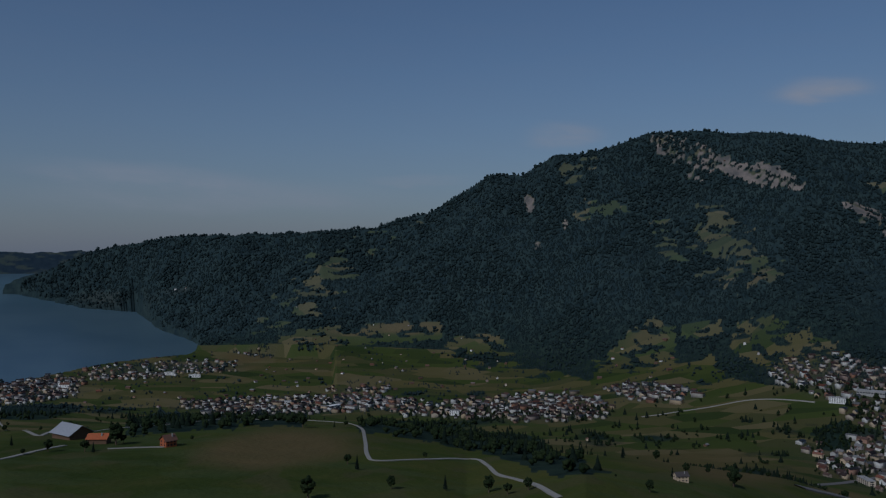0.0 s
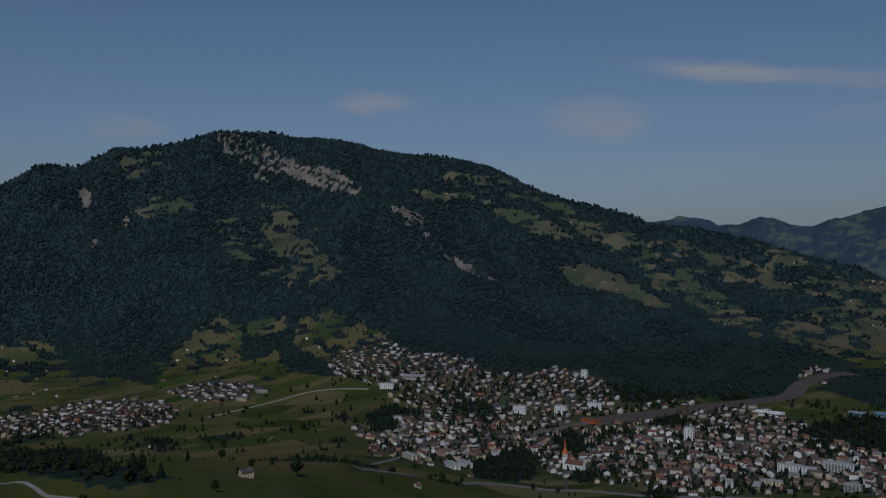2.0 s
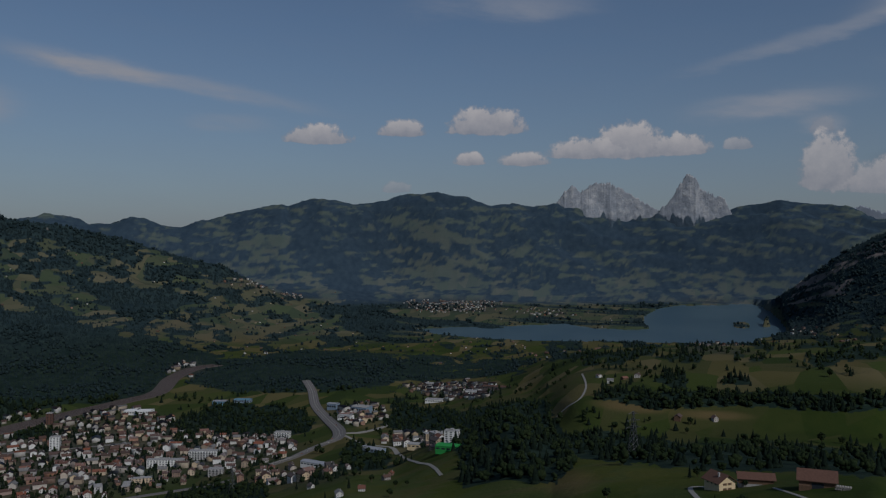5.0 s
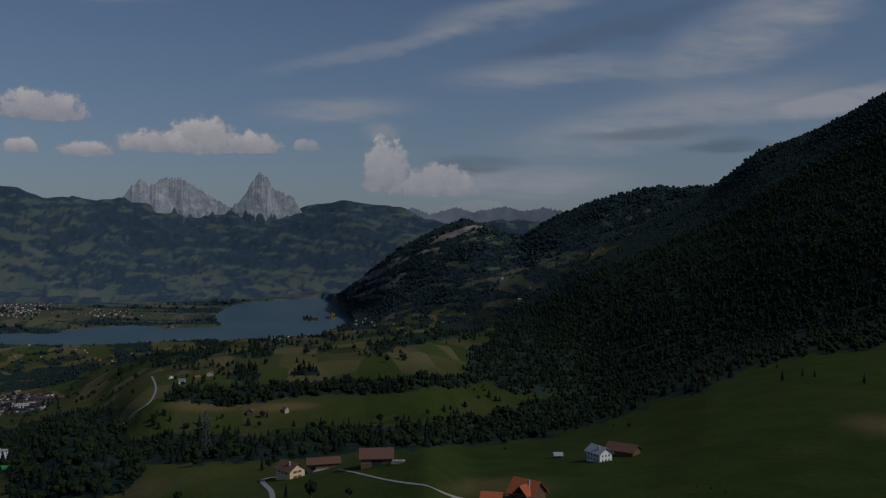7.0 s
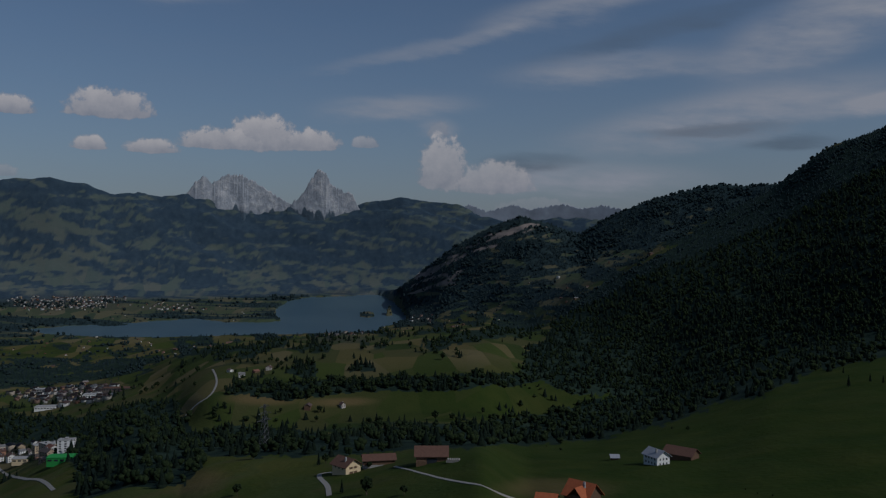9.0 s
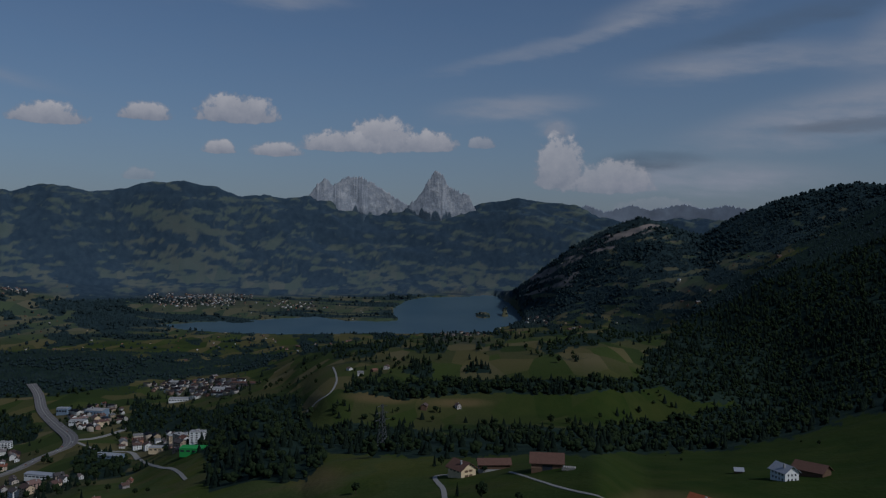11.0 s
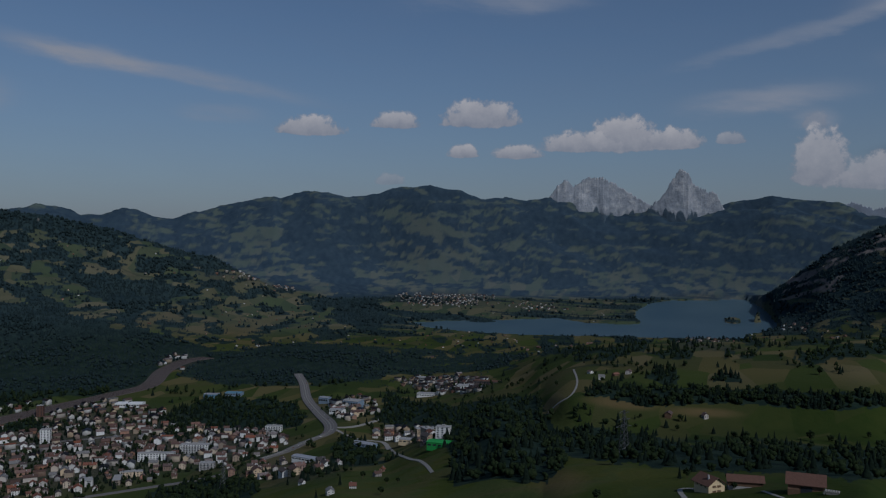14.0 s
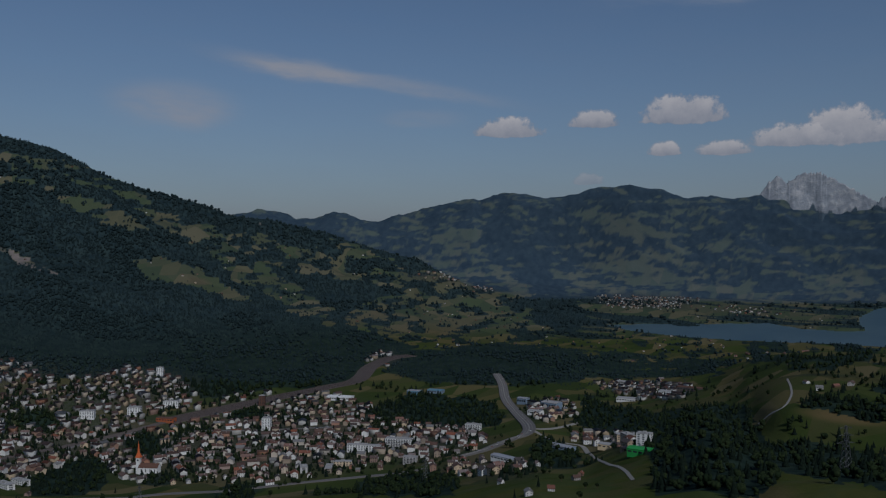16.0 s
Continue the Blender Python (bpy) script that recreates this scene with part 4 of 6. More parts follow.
FOREST = np.where(S > 8.6, 0.6 + 2.6 * (grain - 0.5) + 1.6 * (fbm(AA * 3.1 + EL * 4, EL * 9 - AA * 0.8, 95, 4) - 0.5) + 0.3 * np.clip(Z / 900, 0, 1), FOREST)
for part_, hit, k in outlined(MEADOWS):
    FOREST[part_] = np.where(hit, np.where(k > 0, 0.5 + 4.0 * (grain[part_] - 0.64 + 0.55 * k), -0.3 + 0.9 * (small[part_] - 0.35)), FOREST[part_])
for part_, hit, k in outlined(THICKETS):
    FOREST[part_] = np.where(hit & (S[part_] > 1.2), np.where(k < 1, 0.5 + 3.6 * (grain[part_] - 0.36), k + 0.35 * (small[part_] - 0.5)), FOREST[part_])
FOREST = np.where(WET, np.where((AA < -15) & (S > 5.9), 0.9, 0), FOREST)
MOWN = np.zeros(Z.shape, bool)
for part_, hit, k in outlined(MEADOWS):
    MOWN[part_] |= hit & (k < 0.02)
DOTS = (fbm(X / 42, Y / 42, 66, 2) > np.where(S < 6, 0.605, 0.63)) & (S > 2.2) & (S < 8.0) & ~WET & ((OPEN > -0.6) | (fbm(X / 60, Y / 60, 67, 2) > 0.66)) & (OPEN > -2) & (~MOWN | (small > 0.58))
# strength of the haze painted into the land colour, rising with distance
HAZE_TINT = np.where(S > 8.2, np.clip(0.6 + (S - 8.2), 0, 1), 0.35 * np.clip((S - 5.9) * 1.5, 0, 1))
band_n = mott
streaks = fbm((EL + np.where(AA < 60, 0.42, -0.35) * AA) * 5.5, AA * 0.5, 80, 4)
BARE = patches(ROCKS, 0.3)
for part_, hit, k in outlined(CLIFFS):
    BARE[part_] = np.where(hit, k, BARE[part_])
ROCK = np.clip(BARE * (0.25 + 1.1 * np.clip((streaks - 0.4) * 4.5, 0, 1)), 0, 1)
TOWN = np.clip(patches(TOWNS, 0.6), 0, 1) * (S < 8.9)
for part_, hit, k in outlined(TOWN_TREES_A + TOWN_TREES_B):
    TOWN[part_] = np.where(hit, 0, TOWN[part_])
FOREST = FOREST - 1.2 * ROCK - 0.5 * TOWN * (S < 6.2)
DRYNESS = np.clip(patches(DRY) * (0.9 + 0.8 * lump) + np.where(S > 5.5, 0.12 * np.clip((band_n - 0.5) * 5, 0, 1), 0), 0, 1)
FOREST_C = np.clip(FOREST, 0, 1)


def grid_mesh(name, P, attrs, material, closed=False):
    n, m = P.shape[:2]
    idx = np.arange(n * m).reshape(n, m)
    q = np.stack([idx[:-1, :-1], idx[:-1, 1:], idx[1:, 1:], idx[1:, :-1]], -1).reshape(-1, 4)
    me = bpy.data.meshes.new(name)
    me.vertices.add(n * m)
    me.vertices.foreach_set("co", P.reshape(-1).astype(np.float32))
    me.loops.add(q.size)
    me.loops.foreach_set("vertex_index", q.reshape(-1).astype(np.int32))
    me.polygons.add(len(q))
    me.polygons.foreach_set("loop_start", np.arange(0, q.size, 4, dtype=np.int32))
    me.polygons.foreach_set("use_smooth", np.ones(len(q), dtype=bool))
    me.update(calc_edges=True)
    for key, val in attrs.items():
        me.attributes.new(key, "FLOAT", "POINT").data.foreach_set("value", val.reshape(-1).astype(np.float32))
    me.materials.append(material)
    return me


P = fold(np.stack([X, Y, Z], -1))
ground = tagged(new("ground", grid_mesh("ground", P, {"forest": FOREST_C, "rock": ROCK, "dry": DRYNESS, "town": TOWN, "haze_tint": np.clip(HAZE_TINT, 0, 1), "dark_grass": np.clip((AA - 70) / 24, 0, 1) * np.clip((4.5 - S) * 2, 0, 1), "fields": np.clip((S - 2.1) * 3, 0, 1) * np.clip((9.5 - S) * 2, 0, 1)}, M_LAND)),
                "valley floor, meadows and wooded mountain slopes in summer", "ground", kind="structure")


def height(az, d):
    i = np.searchsorted(AZ, az) - 1
    f = (az - AZ[i]) / (AZ[i + 1] - AZ[i])
    return float(np.interp(d, D[i], Z[i]) * (1 - f) + np.interp(d, D[i + 1], Z[i + 1]) * f)


def cover(field, az, d):
    i = int(round(np.interp(az, AZ, np.arange(len(AZ)))))
    return float(np.interp(d, D[i], field[i]))


def sight(az, el):
    """Distance at which the ground first rises to this height angle."""
    i = int(np.searchsorted(AZ, az)) - 1
    f = (az - AZ[i]) / (AZ[i + 1] - AZ[i])
    e, d = EL[i] * (1 - f) + EL[i + 1] * f, D[i] * (1 - f) + D[i + 1] * f
    k = int(np.argmax(e >= el))
    if k == 0:
        return float(d[np.argmax(e)])
    return float(d[k - 1] + (d[k] - d[k - 1]) * (el - e[k - 1]) / max(e[k] - e[k - 1], 1e-6))


def at(az, d, lift=0.0):
    """Place on the ground, and the scale of the country there."""
    a = radians(az)
    z = height(az, d) + lift
    p = fold([d * math.sin(a), d * math.cos(a), z])
    return Vector(p), shrink(math.hypot(d, EYE.z - z))


def link(name, me, parent=None, label="", m=None):
    ob = new(name, me)
    if m is not None:
        ob.matrix_basis = m
    if parent is not None:
        ob.parent = parent
    return tagged(ob, label)


# ---------------------------------------------------------------- lakes
def lake(name, label, level, a0, a1, d0, d1):
    az, d = np.arange(a0, a1 + 0.01, 0.25), np.geomspace(d0, d1, 60)
    A_, D_ = np.meshgrid(np.radians(az), d, indexing="ij")
    Pw = fold(np.stack([D_ * np.sin(A_), D_ * np.cos(A_), np.full_like(A_, level)], -1))
    return tagged(new(name, grid_mesh(name, Pw, {}, M_WATER)), label, "lake", kind="structure")


lake("water", "calm teal lake reaching to hazy hills", LAKE_A, -60, -15, 2600, 29500)
lake("water", "small grey-blue valley lake below the mountains", LAKE_B, 60, 100, 3900, 8300)


# ---------------------------------------------------------------- two rocky peaks
def rock_peak(label, crest, d_crest, deep, seed, ridges=(), wooded=True):
    """A limestone peak: crest is a run of (bearing, height angle)."""
    c = np.array(crest)
    az = np.arange(c[0, 0], c[-1, 0] + 0.001, 0.04)
    top = EYE.z + d_crest * np.tan(np.radians(np.interp(az, c[:, 0], c[:, 1])))
    u = np.concatenate([np.linspace(0, 1, 90), np.linspace(1, 0, 20)[1:]])
    side = np.concatenate([-np.ones(90), np.ones(19)])
    base = -60.0
    prof = u ** 1.35
    zz = base + (top[:, None] - base) * prof[None]
    aa = az[:, None] + 0 * zz
    zz = zz + (fbm(aa * 7, aa * 0, seed, 4, True) - 0.48) * 70 * np.clip((u[None] - 0.7) / 0.3, 0, 1)
    buttress = sum(np.exp(-np.abs(aa - r) / 0.7) for r in ridges)
    dd = d_crest + side[None] * (1 - u[None]) * deep * (0.75 + 1.1 * buttress)
    gul = fbm(aa * 0.55 + zz / 900, zz / 520 - aa * 0.3, seed + 3, 6, True) - 0.6
    dd = dd + gul * 260 * np.clip((1 - u[None]) * 5, 0, 1)
    el = np.degrees(np.arctan2(zz - EYE.z, dd))
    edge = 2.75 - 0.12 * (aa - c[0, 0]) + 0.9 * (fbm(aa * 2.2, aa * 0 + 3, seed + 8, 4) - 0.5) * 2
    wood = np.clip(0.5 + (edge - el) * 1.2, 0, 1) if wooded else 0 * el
    ra = np.radians(aa)
    Pm = fold(np.stack([dd * np.sin(ra), dd * np.cos(ra), zz], -1))
    return tagged(new("mountain_peak", grid_mesh("mountain_peak", Pm, {"forest": wood}, M_ROCK if wooded else M_SNOW)), label, "mountain")


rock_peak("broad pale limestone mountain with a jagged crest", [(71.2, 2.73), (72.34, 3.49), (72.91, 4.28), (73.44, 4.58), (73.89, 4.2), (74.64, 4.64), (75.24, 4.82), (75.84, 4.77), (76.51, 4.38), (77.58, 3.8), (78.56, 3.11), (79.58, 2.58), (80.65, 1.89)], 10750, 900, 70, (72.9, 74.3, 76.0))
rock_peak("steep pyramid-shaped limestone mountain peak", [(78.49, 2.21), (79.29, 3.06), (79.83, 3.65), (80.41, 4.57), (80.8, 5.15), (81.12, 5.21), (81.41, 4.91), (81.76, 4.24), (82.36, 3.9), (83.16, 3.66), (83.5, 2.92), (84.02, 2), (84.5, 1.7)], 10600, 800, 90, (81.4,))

far_crest = [(88.0, 1.6), (90.2, 2.75), (91.3, 2.95), (92.4, 2.5), (93.3, 2.75), (94.2, 2.95), (95.2, 2.6), (96.4, 2.85), (97.6, 3.0), (98.8, 2.7), (100.2, 2.9), (101.5, 2.6), (103.0, 2.2)]
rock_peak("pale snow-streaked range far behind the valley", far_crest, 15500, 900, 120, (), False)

# ---------------------------------------------------------------- open corridors of the railway and the motorway
HIGHWAY = [(55.33, -8.44), (55.72, -9.12), (55.95, -10.06), (56.72, -10.99), (57.49, -11.74), (57.38, -12.29), (56.41, -12.65), (55.45, -13.01), (54.49, -13.4), (52.95, -13.81)]
RAIL_LINE = [(21.23, -12.7), (25.39, -12.35), (30.27, -11.72), (33.37, -11.09)]
RAIL = [(33.37, -11.09), (36.63, -10.53), (40.05, -9.93), (43.6, -9.31), (45.79, -8.85), (46.71, -7.99), (48.02, -7.43), (49.52, -7.23)]
CORRIDOR = np.zeros(Z.shape, bool)
for track, side in ((HIGHWAY, 22), (RAIL, 40), (RAIL_LINE, 14)):
    for (a0, e0), (a1, e1) in zip(track, track[1:]):
        for u in np.linspace(0, 1, 6):
            az_, el_ = a0 + u * (a1 - a0), e0 + u * (e1 - e0)
            d_ = sight(az_, el_) - 16
            CORRIDOR |= np.hypot(X - d_ * math.sin(radians(az_)), Y - d_ * math.cos(radians(az_))) < side


# ---------------------------------------------------------------- woods
def joined(name, templates, items, material, label, category, rough=0.22, soft=True):
    """One mesh out of many stamped copies: items are (template, x, y, z, width, height, turn)."""
    V, F, n = [], [], 0
    it = np.array(items, float)
    for t, (tv, tf) in enumerate(templates):
        sel = it[it[:, 0] == t]
        if not len(sel):
            continue
        c, s_ = np.cos(sel[:, 6])[:, None], np.sin(sel[:, 6])[:, None]
        jit = 1 + rough * (np.random.rand(len(sel), len(tv), 3) - 0.5)
        x, y, z = tv[None, :, 0] * jit[..., 0], tv[None, :, 1] * jit[..., 1], tv[None, :, 2] * jit[..., 2]
        px = sel[:, 1:2] + (x * c - y * s_) * sel[:, 4:5]
        py = sel[:, 2:3] + (x * s_ + y * c) * sel[:, 4:5]
        pz = sel[:, 3:4] + z * sel[:, 5:6]
        V.append(np.stack([px, py, pz], -1).reshape(-1, 3))
        F.append((tf[None] + (n + np.arange(len(sel)) * len(tv))[:, None, None]).reshape(-1, 3))
        n += len(sel) * len(tv)
    V, F = np.concatenate(V), np.concatenate(F)
    me = bpy.data.meshes.new(name)
    me.vertices.add(len(V))
    me.vertices.foreach_set("co", V.reshape(-1).astype(np.float32))
    me.loops.add(F.size)
    me.loops.foreach_set("vertex_index", F.reshape(-1).astype(np.int32))
    me.polygons.add(len(F))
    me.polygons.foreach_set("loop_start", np.arange(0, F.size, 3, dtype=np.int32))
    if soft:
        me.polygons.foreach_set("use_smooth", np.ones(len(F), dtype=bool))
    me.update(calc_edges=True)
    me.materials.append(material)
    return tagged(new(name, me), label, category, kind="stuff")


def from_bm(bm):
    bmesh.ops.triangulate(bm, faces=bm.faces)
    bm.verts.index_update()
    out = np.array([v.co[:] for v in bm.verts]), np.array([[v.index for v in f.verts] for f in bm.faces])
    bm.free()
    return out


def fir_template(seed, tiers=4, sides=7):
    """A spruce one unit high and about one wide: ragged skirts over one another."""
    rng = random.Random(seed)
    bm = bmesh.new()
    for t in range(tiers):
        z0, z1 = 0.06 + 0.8 * t / tiers, min(1.0, 0.06 + 0.8 * t / tiers + 0.42)
        r = 0.5 * (1 - t / (tiers + 0.6))
        tip = bm.verts.new((0, 0, z1))
        ring = [bm.verts.new((r * rng.uniform(0.7, 1.1) * math.cos(6.283 * i / sides + t), r * rng.uniform(0.7, 1.1) * math.sin(6.283 * i / sides + t), z0 + rng.uniform(-0.04, 0.04))) for i in range(sides)]
        for i in range(sides):
            bm.faces.new((tip, ring[i], ring[(i + 1) % sides]))
    return from_bm(bm)


def leafy_template(seed, puffs, sub=1):
    rng = random.Random(seed)
    bm = bmesh.new()
    for i in range(puffs):
        a, r = rng.random() * 6.283, rng.uniform(0.17, 0.3) if puffs > 1 else 0.5
        q = 0.26 * math.sqrt(rng.random()) if puffs > 1 else 0
        z = rng.uniform(0.3, 0.78) if puffs > 1 else 0.5
        bmesh.ops.create_icosphere(bm, subdivisions=sub, radius=r, matrix=Matrix.Translation((q * math.cos(a), q * math.sin(a), z)))
    for v in bm.verts:
        v.co *= 1 + 0.3 * (rng.random() - 0.5)
    return from_bm(bm)


rng_np = np.random.default_rng(5)
vis = EL >= np.maximum.accumulate(EL, 1) - 0.25
dEL = np.abs(np.gradient(np.radians(EL), axis=1))
dAZ = np.radians(0.15)
broad = np.clip(fbm(X / 180, Y / 180, 77, 3) * 2.4 - 0.7, 0, 1)      # share of broad-leaved trees


def scatter(mask, size, tight, d_lo, d_hi):
    """Random places on the visible woods between two distances: bearing index, row, width of the tree."""
    w = np.maximum(size, 1.0)
    cells = mask * vis * ~CORRIDOR * (D >= d_lo) * (D < d_hi) * (AA > -37) * (AA < 125)
    want = cells * dAZ * np.maximum(dEL, 0.12 * w / D) / (tight * w / D) ** 2
    cnt = rng_np.poisson(np.clip(want, 0, 40))
    i, j = np.nonzero(cnt)
    rep_ = cnt[i, j]
    return np.repeat(i, rep_), np.repeat(j, rep_)


def wood_items(i, j, width_fn, fir_share, templates_fir, templates_leaf):
    out = []
    jj = np.clip(j + rng_np.random(len(j)) - 0.5, 0, D.shape[1] - 1.001)
    ii = np.clip(i + rng_np.random(len(i)) - 0.5, 0, D.shape[0] - 1.001)
    i0, j0 = ii.astype(int), jj.astype(int)
    fi, fj = ii - i0, jj - j0
    pick = lambda A_: (A_[i0, j0] * (1 - fi) + A_[i0 + 1, j0] * fi) * (1 - fj) + (A_[i0, j0 + 1] * (1 - fi) + A_[i0 + 1, j0 + 1] * fi) * fj
    px, py, pz = pick(P[..., 0]), pick(P[..., 1]), pick(P[..., 2])
    d = pick(D)
    sc = drawn_in(d) / d
    w = width_fn(d) * rng_np.uniform(0.7, 1.3, len(d)) * sc
    fir = rng_np.random(len(d)) < fir_share * (1 - 0.75 * broad[i, j])
    hgt = np.where(fir, w * rng_np.uniform(1.5, 2.1, len(d)) * np.where(d > 2300, 0.5, 0.85), w * rng_np.uniform(0.95, 1.3, len(d)))
    wid = np.where(fir, w * 0.95, w * 1.15)
    t = np.where(fir, rng_np.integers(0, templates_fir, len(d)), templates_fir + rng_np.integers(0, templates_leaf, len(d)))
    return np.stack([t, px, py, pz - 0.06 * hgt, wid, hgt, rng_np.uniform(0, 6.28, len(d))], 1), fir


FAR_T = [fir_template(1, 2, 4), fir_template(2, 2, 5), leafy_template(3, 1), leafy_template(4, 1)]
MID_T = [fir_template(5, 4, 7), fir_template(6, 5, 7), leafy_template(7, 3), leafy_template(8, 3), leafy_template(9, 3)]
NEAR_T = [fir_template(15, 7, 9), fir_template(16, 8, 9), leafy_template(17, 8), leafy_template(18, 9), leafy_template(19, 7)]
wooded = (FOREST > 0.5) & ~WET & (S > 1.2) & (S < 8.25)
for nm, lo, hi, wf, tight, T_, nf, mat, lab in (
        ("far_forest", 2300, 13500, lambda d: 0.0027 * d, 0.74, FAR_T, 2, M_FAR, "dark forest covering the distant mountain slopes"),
        ("valley_woods", 1350, 2300, lambda d: np.maximum(7.5, 0.0046 * d), 0.66, MID_T, 2, M_CONIFER, "mixed dark green woods round the town"),
        ("hillside_woods", 300, 1350, lambda d: 7.5 + 0 * d, 0.66, NEAR_T, 2, M_CONIFER, "dense mixed woods of spruce and beech on the hillside")):
    i, j = scatter(wooded + 0.28 * (DOTS & ~wooded & (TOWN < 0.4)) + (0.55 * (TOWN > 0.25) * (fbm(X / 70, Y / 70, 68, 2) > 0.52) + 0.2 * (TOWN > 0.25)) * (S < 6.5) * ~wooded, wf(D), tight, lo, hi)
    items, fir = wood_items(i, j, wf, 1.4 if nm == "far_forest" else 0.6, nf, len(T_) - nf)
    print("WOODS", nm, len(items))
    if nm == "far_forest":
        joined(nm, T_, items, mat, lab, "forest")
    else:
        joined(nm, T_, items[fir], M_CONIFER, lab, "forest")
        joined(nm, T_, items[~fir], M_BROAD, "leafy broad-leaved trees among the dark spruces", "forest")


# ---------------------------------------------------------------- buildings
def mesh_of(name, bm, material):
    me = bpy.data.meshes.new(name)
    bmesh.ops.recalc_face_normals(bm, faces=bm.faces)
    bm.to_mesh(me), bm.free()
    me.materials.append(material)
    return me


def box_bm(bm, x0, x1, y0, y1, z0, z1):
    v = [bm.verts.new(p) for p in ((x0, y0, z0), (x1, y0, z0), (x1, y1, z0), (x0, y1, z0), (x0, y0, z1), (x1, y0, z1), (x1, y1, z1), (x0, y1, z1))]
    for f in ((0, 3, 2, 1), (4, 5, 6, 7), (0, 1, 5, 4), (1, 2, 6, 5), (2, 3, 7, 6), (3, 0, 4, 7)):
        bm.faces.new([v[i] for i in f])


def box(name, x0, x1, y0, y1, z0, z1, material, parent, label=""):
    bm = bmesh.new()
    box_bm(bm, x0, x1, y0, y1, z0, z1)
    return link(name, mesh_of(name, bm, material), parent, label)


def part(name, bm, material, parent, label=""):
    return link(name, mesh_of(name, bm, material), parent, label)


def gable_walls(L, W, H, rise, sink=3.0):
    """Walls with two gables; the ridge runs along x."""
    bm = bmesh.new()
    a = [bm.verts.new(p) for p in ((-L / 2, -W / 2, -sink), (L / 2, -W / 2, -sink), (L / 2, W / 2, -sink), (-L / 2, W / 2, -sink),
                                   (-L / 2, -W / 2, H), (L / 2, -W / 2, H), (L / 2, W / 2, H), (-L / 2, W / 2, H), (-L / 2, 0, H + rise), (L / 2, 0, H + rise))]
    for f in ((0, 1, 5, 4), (2, 3, 7, 6), (1, 2, 6, 9, 5), (3, 0, 4, 8, 7), (0, 3, 2, 1)):
        bm.faces.new([a[i] for i in f])
    return bm


def gable_roof(L, W, H, rise, over=0.9, thick=0.28):
    bm = bmesh.new()
    k = rise / (W / 2)
    x, y, zl, zr = L / 2 + over, W / 2 + over, H - over * k + 0.12, H + rise + 0.12
    pts = [(y, zl), (0, zr), (-y, zl), (-y, zl + thick), (0, zr + thick), (y, zl + thick)]
    r0, r1 = [bm.verts.new((-x, p, q)) for p, q in pts], [bm.verts.new((x, p, q)) for p, q in pts]
    for i in range(6):
        bm.faces.new((r0[i], r0[(i + 1) % 6], r1[(i + 1) % 6], r1[i]))
    for r in (r0, r1):
        bm.faces.new((r[0], r[1], r[4], r[5])), bm.faces.new((r[1], r[2], r[3], r[4]))
    return bm


def gable_house(name, label, L, W, H, rise, windows=True, wall=None, roof=None, chimney=True, category="house", group="", floors=2, over=0.9):
    th = tagged(new(name), label, category, group)
    part("wall", gable_walls(L, W, H, rise), wall or M_WALL, th)
    rf = part("roof", gable_roof(L, W, H, rise, over), roof or M_ROOF, th)
    if chimney:
        box("chimney", L * 0.18, L * 0.18 + 0.9, -W * 0.2 - 0.9, -W * 0.2, H + rise * 0.35, H + rise + 1.0, M_FLAT, rf)
    if windows:
        for fl in range(floors):
            z = 1.1 + fl * (H - 0.4) / floors
            for s_ in (-1, 1):
                for u in (-0.3, 0.0, 0.3):
                    bm = bmesh.new()
                    box_bm(bm, u * L - 0.75, u * L + 0.75, s_ * W / 2 - 0.06, s_ * W / 2 + 0.06, z, z + 1.35)
                    part("window", bm, M_GLASS, th)
                for u in (-0.26, 0.26):
                    bm = bmesh.new()
                    box_bm(bm, s_ * L / 2 - 0.06, s_ * L / 2 + 0.06, u * W - 0.75, u * W + 0.75, z, z + 1.35)
                    part("window", bm, M_GLASS, th)
    return th


def block(name, label, L, W, H, floors, category="building", group="", wall=None, roof=None, balconies=False):
    th = tagged(new(name), label, category, group)
    box("wall", -L / 2, L / 2, -W / 2, W / 2, -3, H, wall or M_WALL, th)
    bm = bmesh.new()
    box_bm(bm, -L / 2 - 0.3, L / 2 + 0.3, -W / 2 - 0.3, W / 2 + 0.3, H + 0.003, H + 0.5)
    box_bm(bm, -L * 0.1, L * 0.12, -W * 0.2, W * 0.2, H + 0.4, H + 2.4)
    part("roof", bm, roof or M_FLAT, th)
    for fl in range(floors):
        z = 0.9 + fl * (H - 0.3) / floors
        h = (H / floors) * 0.5
        for s_ in (-1, 1):
            n = max(2, int(L / 5))
            for i in range(n):
                u = (i + 0.5) / n - 0.5
                box("window", u * L - 1.3, u * L + 1.3, s_ * W / 2 - 0.07, s_ * W / 2 + 0.07, z, z + h, M_GLASS, th)
            box("window", s_ * L / 2 - 0.07, s_ * L / 2 + 0.07, -W * 0.25, W * 0.25, z, z + h, M_GLASS, th)
        if balconies:
            box("balcony", -L * 0.42, L * 0.42, -W / 2 - 1.5, -W / 2 + 0.1, z - 0.5, z - 0.3, M_FLAT, th)
    return th


M_WHITE = plain("white_render", (0.74, 0.73, 0.7), 0.85, 0.2, 0.4)
M_CREAM = plain("cream_render", (0.66, 0.52, 0.32), 0.85, 0.2, 0.4)
M_BROWN_TILE = plain("brown_tiles", (0.13, 0.07, 0.05), 0.85, 0.45, 0.9)
M_RED_TILE = plain("red_tiles", (0.38, 0.11, 0.045), 0.85, 0.4, 0.9)
M_GREY_TILE = plain("grey_fibre_tiles", (0.3, 0.31, 0.34), 0.8, 0.3, 0.7)
